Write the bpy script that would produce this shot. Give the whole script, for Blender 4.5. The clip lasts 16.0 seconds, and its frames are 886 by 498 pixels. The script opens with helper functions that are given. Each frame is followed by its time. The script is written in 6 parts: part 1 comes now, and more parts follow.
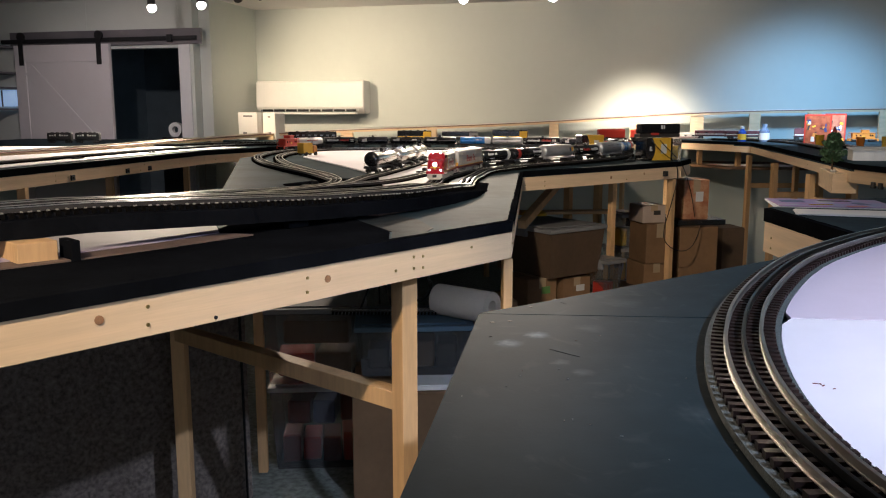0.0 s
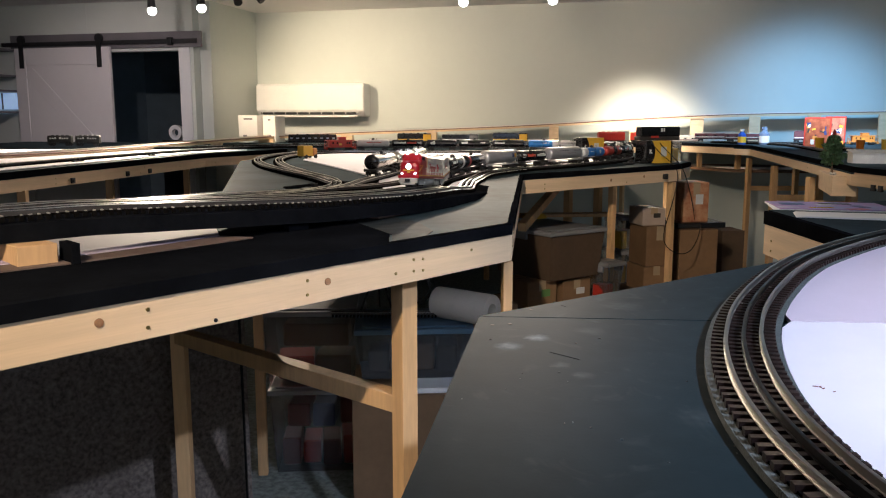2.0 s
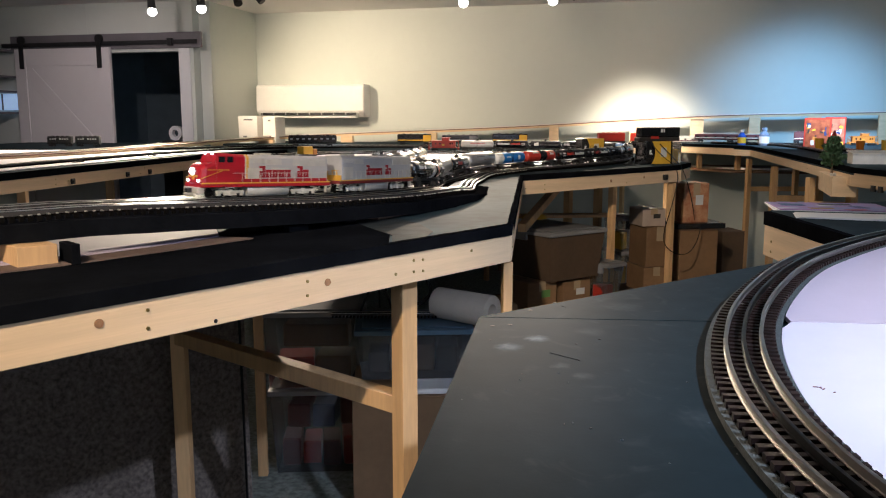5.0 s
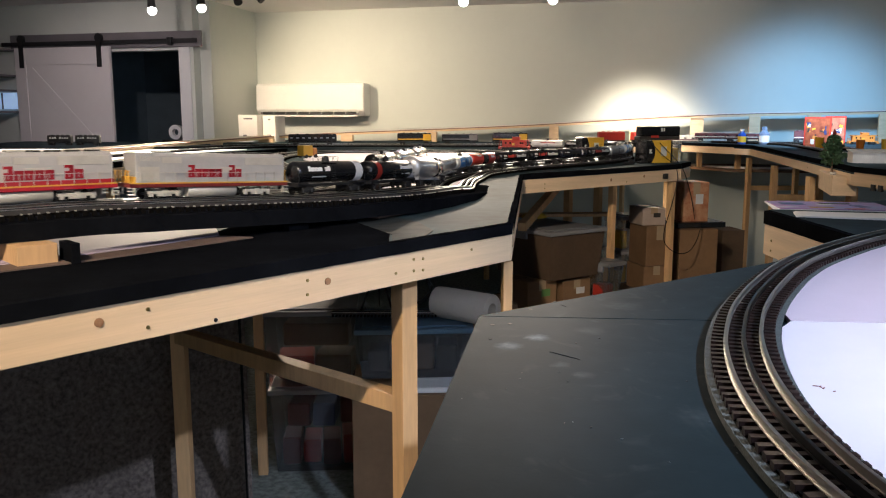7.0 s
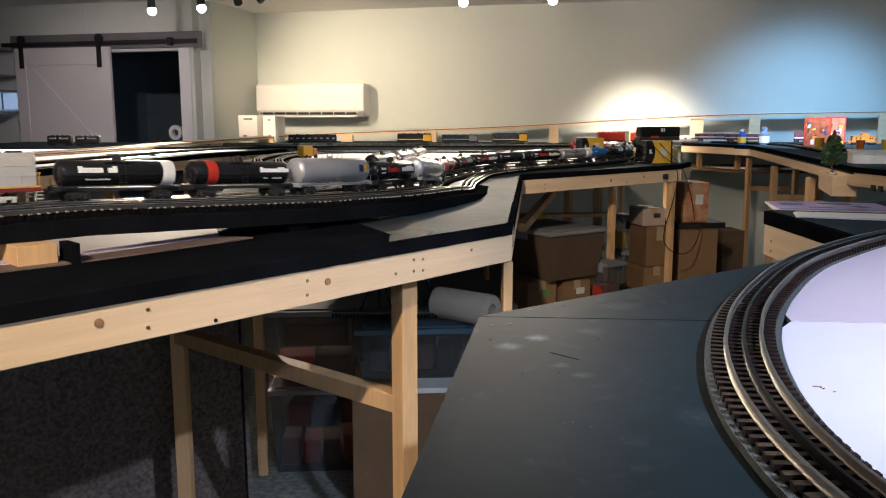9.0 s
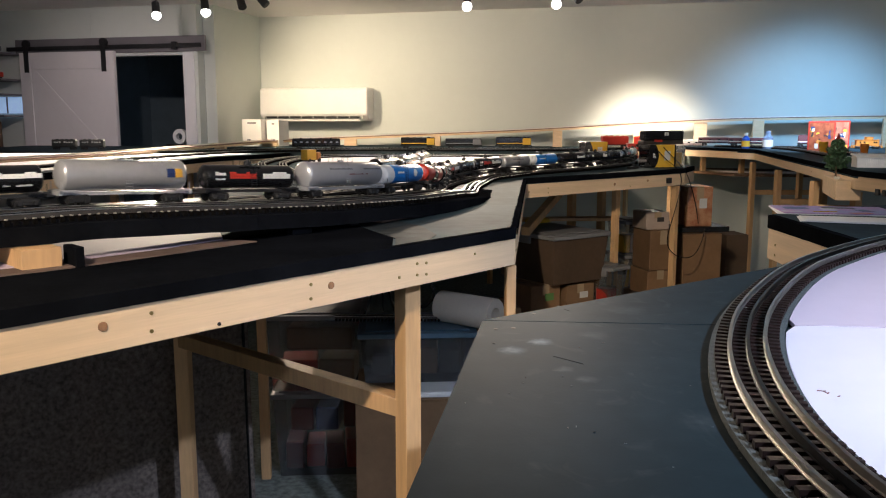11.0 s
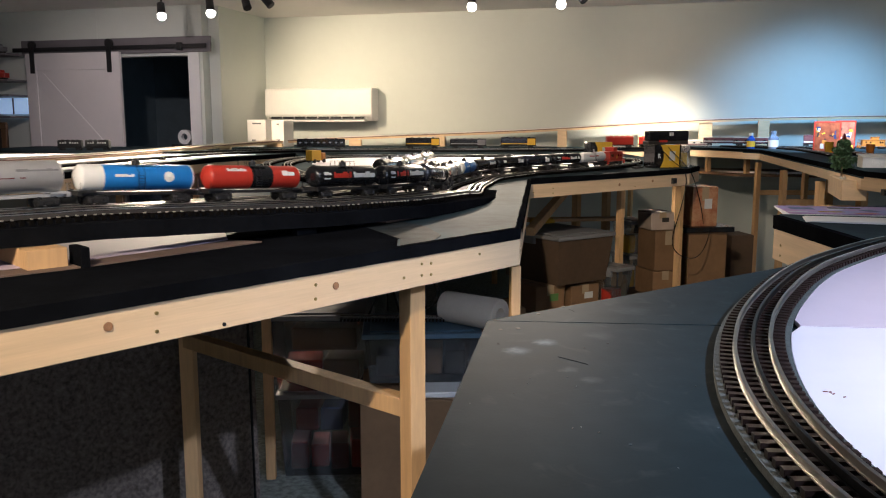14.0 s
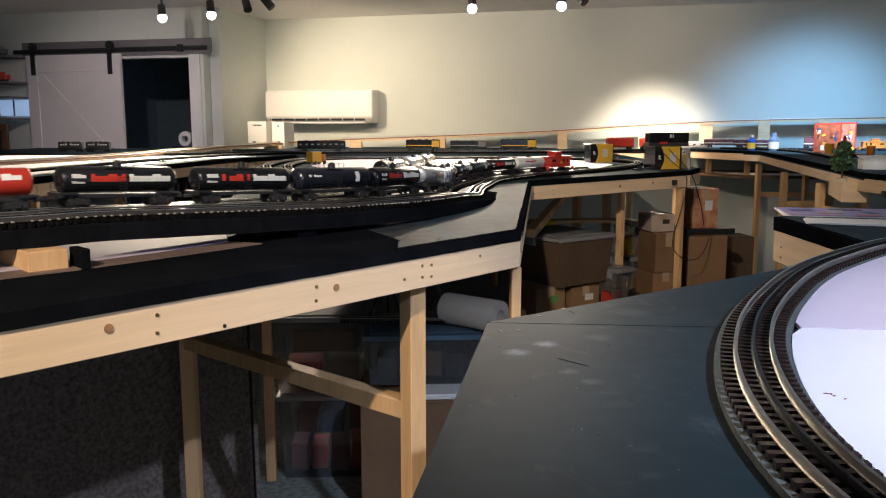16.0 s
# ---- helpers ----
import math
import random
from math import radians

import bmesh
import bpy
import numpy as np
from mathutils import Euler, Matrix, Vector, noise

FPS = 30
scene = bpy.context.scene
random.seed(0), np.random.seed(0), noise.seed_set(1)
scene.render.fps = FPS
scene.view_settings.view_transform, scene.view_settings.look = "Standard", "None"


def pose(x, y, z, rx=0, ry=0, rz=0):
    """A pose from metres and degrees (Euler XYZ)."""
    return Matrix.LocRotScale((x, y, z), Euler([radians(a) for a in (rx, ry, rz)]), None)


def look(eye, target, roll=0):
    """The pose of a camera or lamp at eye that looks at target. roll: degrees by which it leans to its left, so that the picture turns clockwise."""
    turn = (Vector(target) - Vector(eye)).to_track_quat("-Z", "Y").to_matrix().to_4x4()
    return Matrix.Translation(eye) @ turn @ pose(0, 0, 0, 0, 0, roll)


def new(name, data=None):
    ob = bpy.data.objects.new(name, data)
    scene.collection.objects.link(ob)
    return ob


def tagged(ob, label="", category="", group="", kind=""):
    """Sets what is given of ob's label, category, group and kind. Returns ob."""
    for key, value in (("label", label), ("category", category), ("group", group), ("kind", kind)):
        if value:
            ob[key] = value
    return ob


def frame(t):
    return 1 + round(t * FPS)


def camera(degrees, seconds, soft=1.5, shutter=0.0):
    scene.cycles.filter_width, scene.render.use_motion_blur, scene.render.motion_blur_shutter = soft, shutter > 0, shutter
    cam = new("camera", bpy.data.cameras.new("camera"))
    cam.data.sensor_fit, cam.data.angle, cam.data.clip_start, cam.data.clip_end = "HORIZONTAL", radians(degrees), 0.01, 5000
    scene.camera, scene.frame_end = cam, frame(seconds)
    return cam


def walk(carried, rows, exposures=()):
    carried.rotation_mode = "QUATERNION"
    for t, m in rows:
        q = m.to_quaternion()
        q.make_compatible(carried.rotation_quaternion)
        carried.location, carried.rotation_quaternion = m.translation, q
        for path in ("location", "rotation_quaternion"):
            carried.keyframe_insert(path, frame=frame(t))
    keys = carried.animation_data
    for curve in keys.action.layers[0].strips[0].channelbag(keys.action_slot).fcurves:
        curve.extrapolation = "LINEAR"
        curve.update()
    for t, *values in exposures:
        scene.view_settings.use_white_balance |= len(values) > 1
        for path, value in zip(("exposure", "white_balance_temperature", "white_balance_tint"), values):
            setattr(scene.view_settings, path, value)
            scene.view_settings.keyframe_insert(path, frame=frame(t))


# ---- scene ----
import functools

cam = camera(56.8, 16.0, soft=1.1, shutter=0.5)
PATH = [
    (0, pose(0, 0, 1.45, 80.850, -0.045, 0.001)),
    (0.5, pose(0, 0, 1.45, 80.881, -0.045, 0.001)),
    (1, pose(0, 0, 1.45, 80.881, -0.045, 0.001)),
    (1.5, pose(0, 0, 1.45, 80.934, -0.045, 0.001)),
    (2, pose(0, 0, 1.45, 81.044, -0.045, 0.001)),
    (2.5, pose(0, 0, 1.45, 81.097, -0.045, 0.001)),
    (3, pose(0, 0, 1.45, 81.096, -0.045, 0.001)),
    (3.5, pose(0, 0, 1.45, 81.097, -0.045, 0.001)),
    (4, pose(0, 0, 1.45, 81.096, -0.045, 0.001)),
    (6.5, pose(0, 0, 1.45, 81.062, -0.045, 0.001)),
    (7, pose(0, 0, 1.45, 81.025, -0.045, 0.001)),
    (7.5, pose(0, 0, 1.45, 80.984, -0.045, 0.001)),
    (8, pose(0, 0, 1.45, 81.003, -0.045, 0.001)),
    (8.5, pose(0, 0, 1.45, 81.025, -0.045, 0.001)),
    (9, pose(0, 0, 1.45, 81.051, -0.045, 0.001)),
    (11.5, pose(0, 0, 1.45, 81.359, -0.046, 0.321)),
    (12, pose(0, 0, 1.45, 81.368, -0.037, 0.375)),
    (12.5, pose(0, 0, 1.45, 81.412, -0.032, 0.407)),
    (13, pose(0, 0, 1.45, 81.525, -0.016, 0.508)),
    (13.5, pose(0, 0, 1.45, 81.404, -0.007, 0.564)),
    (14, pose(0, 0, 1.45, 81.344, -0.007, 0.565)),
    (14.5, pose(0, 0, 1.45, 81.342, -0.007, 0.567)),
    (15, pose(0, 0, 1.45, 81.290, -0.007, 0.566)),
    (15.5, pose(0, 0, 1.45, 81.400, -0.006, 0.571)),
    (16, pose(0, 0, 1.45, 81.466, -0.002, 0.594))
]
walk(cam, PATH, exposures=[(0, -0.12, 5820, 13.5), (1.4, -0.12, 5820, 13.5), (2.3, 0.03, 5820, 13.5), (16, 0.03, 5820, 13.5)])

# ---- light ----
world = bpy.data.worlds.new("world")
scene.world = world
world.use_nodes = True
world.node_tree.nodes["Background"].inputs[0].default_value = (0.6, 0.7, 0.9, 1)
world.node_tree.nodes["Background"].inputs[1].default_value = 0.15


def spot(eye, target, power, degrees, colour=(1, 0.86, 0.68), blend=0.6, radius=0.03):
    lamp = bpy.data.lights.new("track_or_fill_spot", "SPOT")
    lamp.energy, lamp.spot_size, lamp.spot_blend, lamp.color, lamp.shadow_soft_size = power, radians(degrees), blend, colour, radius
    ob = new("track_or_fill_spot", lamp)
    ob.matrix_world = look(eye, target)
    return ob


# the first four spots sit in the lit track fixtures; the rest have none
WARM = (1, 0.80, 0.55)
spot((-2.53, 7.36, 2.33), (-2.25, 5.3, 1.2), 900, 75, WARM)
spot((-2.04, 7.16, 2.33), (-0.95, 9.0, 1.5), 225, 86, (1, 0.76, 0.46), blend=1.0, radius=0.05)
spot((0.17, 6.93, 2.34), (-0.1, 5.1, 1.2), 320, 60, WARM, blend=0.5)
spot((0.87, 6.73, 2.34), (0.6, 5.0, 1.2), 300, 58, WARM, blend=0.5)
# broad wash added for the back wall, with no fixture of its own
spot((-0.9, 5.9, 2.52), (0.95, 8.45, 1.75), 225, 122, (1, 0.76, 0.50), blend=1.0, radius=0.22)
# unseen spots behind the white and the blue pool on the back wall
spot((1.70, 7.15, 2.55), (1.95, 8.16, 0.86), 780, 62, (1, 0.82, 0.58), blend=1.0, radius=0.22)
spot((3.05, 6.1, 2.5), (3.38, 7.85, 1.05), 205, 81, (0.32, 0.66, 1.0), blend=1.0, radius=0.15)
# fill spots added without fixtures, for the side bench, fascias, door wall and deck
spot((2.5, 5.3, 2.52), (3.0, 6.5, 1.26), 420, 42, (0.80, 0.90, 1.0), blend=0.8)
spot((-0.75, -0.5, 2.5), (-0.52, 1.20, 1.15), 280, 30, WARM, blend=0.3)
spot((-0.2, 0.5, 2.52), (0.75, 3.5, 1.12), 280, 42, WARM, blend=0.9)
spot((-2.5, 5.4, 2.52), (-3.3, 8.6, 1.35), 120, 56, (1, 0.82, 0.72), blend=1.0)
spot((0.9, 3.0, 2.52), (2.15, 4.35, 1.27), 85, 38, (1, 0.88, 0.72), blend=0.9)
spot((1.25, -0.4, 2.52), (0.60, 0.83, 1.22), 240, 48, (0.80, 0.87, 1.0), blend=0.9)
sky = bpy.data.lights.new("window_daylight", "AREA")
sky.energy, sky.shape, sky.size, sky.size_y, sky.color = 40, "RECTANGLE", 2.0, 1.2, (0.78, 0.86, 1.0)
new("window_daylight", sky).matrix_world = look((2.2, -3.4, 1.9), (0.6, 1.0, 1.2))


# ---- materials ----
def material(name, colour, rough=0.5, metal=0.0, vary=0.12, scale=6.0, bump=0.0, bump_scale=80.0, stretch=(1, 1, 1), second=None, emit=0.0, coat=0.0, islands=0.0, alpha_glass=0.0, spec=0.5):
    m = bpy.data.materials.new(name)
    m.use_nodes = True
    nt = m.node_tree
    n, l = nt.nodes, nt.links
    b = n["Principled BSDF"]
    b.inputs["Roughness"].default_value = rough
    b.inputs["Metallic"].default_value = metal
    b.inputs["Coat Weight"].default_value = coat
    b.inputs["Specular IOR Level"].default_value = spec
    if alpha_glass:
        b.inputs["Transmission Weight"].default_value = alpha_glass
        b.inputs["IOR"].default_value = 1.15
    tc = n.new("ShaderNodeTexCoord")
    mp = n.new("ShaderNodeMapping")
    mp.inputs["Scale"].default_value = stretch
    l.new(tc.outputs["Object"], mp.inputs["Vector"])
    n1 = n.new("ShaderNodeTexNoise")
    n1.inputs["Scale"].default_value = scale
    n1.inputs["Detail"].default_value = 5
    l.new(mp.outputs[0], n1.inputs["Vector"])
    n2 = n.new("ShaderNodeTexNoise")
    n2.inputs["Scale"].default_value = scale * 9
    n2.inputs["Detail"].default_value = 3
    l.new(mp.outputs[0], n2.inputs["Vector"])
    mixn = n.new("ShaderNodeMath")
    mixn.operation = "MULTIPLY_ADD"
    mixn.inputs[1].default_value = 0.4
    l.new(n2.outputs[0], mixn.inputs[0])
    l.new(n1.outputs[0], mixn.inputs[2])
    ramp = n.new("ShaderNodeValToRGB")
    c2 = second or tuple(min(1, c * (1 + vary)) for c in colour)
    c1 = tuple(c * (1 - vary) for c in colour) if not second else colour
    ramp.color_ramp.elements[0].color = (*c1, 1)
    ramp.color_ramp.elements[1].color = (*c2, 1)
    ramp.color_ramp.elements[0].position, ramp.color_ramp.elements[1].position = 0.45, 0.95
    l.new(mixn.outputs[0], ramp.inputs[0])
    out = ramp.outputs[0]
    if islands:
        oi = n.new("ShaderNodeObjectInfo")
        hs = n.new("ShaderNodeHueSaturation")
        mr = n.new("ShaderNodeMapRange")
        mr.inputs["To Min"].default_value, mr.inputs["To Max"].default_value = 1 - islands, 1 + islands
        l.new(oi.outputs["Random"], mr.inputs[0])
        l.new(mr.outputs[0], hs.inputs["Value"])
        l.new(out, hs.inputs["Color"])
        out = hs.outputs[0]
    l.new(out, b.inputs["Base Color"])
    if bump:
        bp = n.new("ShaderNodeBump")
        bp.inputs["Strength"].default_value = bump
        bp.inputs["Distance"].default_value = 0.002
        n3 = n.new("ShaderNodeTexNoise")
        n3.inputs["Scale"].default_value = bump_scale
        l.new(mp.outputs[0], n3.inputs["Vector"])
        l.new(n3.outputs[0], bp.inputs["Height"])
        l.new(bp.outputs[0], b.inputs["Normal"])
    if emit:
        b.inputs["Emission Color"].default_value = (*colour, 1)
        b.inputs["Emission Strength"].default_value = emit
    return m


M_WALL = material("wall_paint", (0.62, 0.655, 0.61), 0.7, vary=0.03, scale=1.2, bump=0.08, bump_scale=120)
M_CEIL = material("ceiling_paint", (0.75, 0.73, 0.71), 0.8, vary=0.03, scale=1.0, bump=0.08)
M_FLOOR = material("speckled_carpet", (0.08, 0.098, 0.092), 0.95, scale=40, second=(0.27, 0.31, 0.29), bump=0.8, bump_scale=220)
M_PINE = material("pine_board", (0.74, 0.54, 0.335), 0.5, vary=0.11, scale=2.0, stretch=(1.0, 22, 22), bump=0.06, bump_scale=40, spec=0.3)
M_KNOT = material("pine_knot", (0.33, 0.17, 0.08), 0.6, vary=0.4, scale=60)
M_SCREW = material("brass_screw", (0.35, 0.26, 0.10), 0.35, metal=0.8)
M_BLACK = material("black_paint", (0.006, 0.0065, 0.008), 0.6, vary=0.4, scale=9, bump=0.3, bump_scale=60, spec=0.0)
M_GREY = material("grey_deck_paint", (0.032, 0.050, 0.060), 0.6, vary=0.35, scale=3.0, bump=0.04, bump_scale=240, spec=0.008)
M_PINK = material("foam_board", (0.80, 0.76, 0.82), 0.6, vary=0.04, scale=3, bump=0.1)
M_TRIM = material("white_trim", (0.78, 0.78, 0.78), 0.45, vary=0.03)
M_IRON = material("black_iron", (0.015, 0.015, 0.016), 0.5, vary=0.3)
M_DARKROOM = material("unlit_room_shade", (0.12, 0.16, 0.18), 0.8)


M_POST = material("pine_post", (0.58, 0.36, 0.17), 0.6, vary=0.2, scale=3.0, stretch=(5, 5, 0.6), bump=0.1, bump_scale=40, islands=0.12)
M_PINK2 = material("foam_board_far", (0.64, 0.55, 0.64), 0.6, vary=0.04, scale=3, bump=0.1)
M_RAIL = material("steel_rail", (0.72, 0.70, 0.66), 0.30, metal=1.0, vary=0.1, scale=30)
M_RAIL_DARK = material("blackened_rail", (0.03, 0.03, 0.03), 0.3, metal=0.9, vary=0.2, scale=30)
M_TIE = material("brown_tie", (0.020, 0.011, 0.009), 0.55, vary=0.3, scale=60, islands=0.25, spec=0.15)
M_TIE_BLACK = material("black_tie", (0.006, 0.0055, 0.005), 0.8, vary=0.4, scale=60, spec=0.0)
M_PLATE = material("worn_tie_plate", (0.58, 0.54, 0.47), 0.3, metal=0.6, vary=0.2, scale=90)
M_WEB = material("dull_rail_web", (0.045, 0.040, 0.036), 0.6, metal=0.3, vary=0.3, scale=40)
M_ROADBED = material("black_roadbed", (0.012, 0.012, 0.014), 0.8, vary=0.3, scale=40, bump=0.4, bump_scale=200, spec=0.0)
M_FOAMBED = material("grey_foam_roadbed", (0.085, 0.098, 0.095), 0.9, vary=0.25, scale=90, bump=1.0, bump_scale=500)
M_RED_WOOD = material("stained_shelf_top", (0.22, 0.12, 0.09), 0.5, vary=0.2, scale=8)
M_RED = material("red_train_paint", (0.36, 0.010, 0.020), 0.3, vary=0.08, coat=0.2)
M_RED2 = material("bright_red_paint", (0.45, 0.035, 0.02), 0.35, vary=0.1)
M_DKRED = material("dark_red_paint", (0.16, 0.02, 0.02), 0.4, vary=0.15)
M_YELLOW = material("yellow_train_paint", (0.62, 0.34, 0.04), 0.4, vary=0.08)
M_YELLOW2 = material("yellow_card", (0.70, 0.42, 0.03), 0.5, vary=0.08)
M_ORANGE = material("orange_paint", (0.55, 0.22, 0.04), 0.45, vary=0.1)
M_SILVER = material("silver_paint", (0.50, 0.48, 0.46), 0.38, metal=0.25, vary=0.06, scale=20)
M_SILVER2 = material("grey_silver_paint", (0.48, 0.47, 0.46), 0.4, metal=0.25, vary=0.08, scale=20)
M_SILVER3 = material("worn_silver_paint", (0.56, 0.53, 0.47), 0.36, metal=0.3, vary=0.12, scale=30)
M_TANKSILVER = material("tank_silver_paint", (0.45, 0.45, 0.46), 0.32, metal=0.45, vary=0.08, scale=14)
M_CHROME = material("chrome_plate", (0.72, 0.68, 0.62), 0.16, metal=1.0, vary=0.08)
M_BLK = material("glossy_black_paint", (0.01, 0.0105, 0.012), 0.22, vary=0.25, coat=0.3)
M_BLK2 = material("blue_black_paint", (0.012, 0.014, 0.022), 0.25, vary=0.25, coat=0.3)
M_WHITE = material("white_train_paint", (0.75, 0.74, 0.72), 0.4, vary=0.05)
M_GREYWHITE = material("off_white_print", (0.60, 0.60, 0.58), 0.5, vary=0.08)
M_DIM = material("grey_print", (0.20, 0.20, 0.21), 0.45, vary=0.15)
M_BLUE = material("bright_blue_paint", (0.025, 0.20, 0.60), 0.3, vary=0.08, coat=0.2)
M_NAVY = material("navy_paint", (0.02, 0.04, 0.14), 0.4, vary=0.15)
M_MAROON = material("maroon_paint", (0.12, 0.035, 0.04), 0.45, vary=0.15)
M_WHEEL = material("dark_steel", (0.05, 0.048, 0.045), 0.35, metal=0.8, vary=0.2)
M_DARKGLASS = material("dark_glass", (0.01, 0.011, 0.013), 0.08, vary=0.1)
M_HEADLIGHT = material("headlight_glow", (0.86, 0.88, 1.0), 0.3, emit=45.0)
M_MARKER = material("marker_glow", (0.95, 0.88, 1.0), 0.3, emit=7.0)
M_BULB = material("bulb_glow", (1.0, 0.90, 0.74), 0.3, emit=14.0)
M_GLOWPANE = material("lit_car_window", (0.25, 0.27, 0.3), 0.3, emit=0.06)
M_GLOWPANE2 = material("window_reflection_glow", (0.45, 0.62, 0.85), 0.15, emit=0.45)
M_DOOR = material("white_door_paint", (0.70, 0.67, 0.68), 0.5, vary=0.03, scale=2, bump=0.05)
M_HEADER = material("grey_board_paint", (0.17, 0.16, 0.17), 0.55, vary=0.08)
M_PLASTIC = material("white_plastic", (0.80, 0.79, 0.76), 0.4, vary=0.03)
M_BROWN = material("brown_wood", (0.14, 0.075, 0.035), 0.5, vary=0.25, scale=4, stretch=(1, 1, 0.2))
M_MURK = material("murky_print", (0.03, 0.026, 0.022), 0.6, vary=0.4, scale=12)
M_CARD = material("brown_cardboard", (0.21, 0.12, 0.058), 0.8, vary=0.16, scale=5, bump=0.15, bump_scale=90, islands=0.15)
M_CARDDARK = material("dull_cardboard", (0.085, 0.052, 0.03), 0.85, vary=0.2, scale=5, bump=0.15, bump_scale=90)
M_CARDPALE = material("pale_cardboard", (0.42, 0.33, 0.27), 0.8, vary=0.12, scale=5)
M_ORANGECARD = material("orange_printed_card", (0.28, 0.06, 0.015), 0.5, second=(0.55, 0.33, 0.18), scale=18)
M_TAPE = material("packing_tape", (0.40, 0.30, 0.19), 0.25, vary=0.1)
M_GREEN = material("green_tape", (0.10, 0.22, 0.06), 0.4, vary=0.1)
M_PAPER = material("white_paper", (0.78, 0.77, 0.75), 0.7, vary=0.03, scale=8)
M_POSTER = material("red_orange_print", (0.12, 0.02, 0.015), 0.4, second=(0.42, 0.13, 0.06), scale=30, spec=0.2)
M_POSTER2 = material("dark_red_print", (0.20, 0.02, 0.02), 0.35, second=(0.5, 0.25, 0.15), scale=26)
M_POSTER3 = material("pink_blue_print", (0.42, 0.05, 0.24), 0.3, second=(0.16, 0.18, 0.42), scale=13)
M_AMBER = material("amber_plastic", (0.65, 0.36, 0.02), 0.25, vary=0.1)
M_AMBERRED = material("orange_drink", (0.55, 0.17, 0.02), 0.2, vary=0.1)
M_BLUEGLASS = material("blue_plastic", (0.04, 0.10, 0.45), 0.2, vary=0.1)
M_CLEARBLUE = material("clear_blue_plastic", (0.45, 0.60, 0.85), 0.1, vary=0.1, alpha_glass=0.7)
M_CLEAR = material("clear_plastic", (0.85, 0.85, 0.83), 0.12, vary=0.05, alpha_glass=0.9)
M_CLEARTUB = material("cloudy_plastic", (0.55, 0.56, 0.57), 0.16, vary=0.08, alpha_glass=0.9)
M_GREYLID = material("grey_lid_plastic", (0.20, 0.20, 0.205), 0.4, vary=0.08)
M_BLUELID = material("pale_blue_lid_plastic", (0.09, 0.15, 0.21), 0.35, vary=0.08)
M_RAMPSHADE = material("ramp_shade", (0.012, 0.014, 0.016), 0.6, second=(0.035, 0.042, 0.045), scale=22, bump=0.1, spec=0.02)
M_SHADEDFOAM = material("shaded_foam", (0.40, 0.33, 0.40), 0.7, vary=0.06, scale=3, bump=0.1)
M_PLY = material("brown_plywood", (0.13, 0.085, 0.065), 0.7, vary=0.3, scale=8, stretch=(1, 1, 1))
M_TOWEL = material("cream_paper", (0.68, 0.60, 0.50), 0.85, vary=0.05, scale=12, bump=0.4, bump_scale=160)
M_CURTAIN = material("mottled_fabric", (0.05, 0.040, 0.034), 0.95, second=(0.21, 0.17, 0.145), scale=80, bump=0.5, bump_scale=300)
M_LEAF = material("dark_leaf", (0.012, 0.035, 0.012), 0.6, second=(0.04, 0.09, 0.03), scale=30)
M_SMUDGE = material("chalk_smudge", (0.10, 0.12, 0.125), 0.9, vary=0.6, scale=90, spec=0.03)


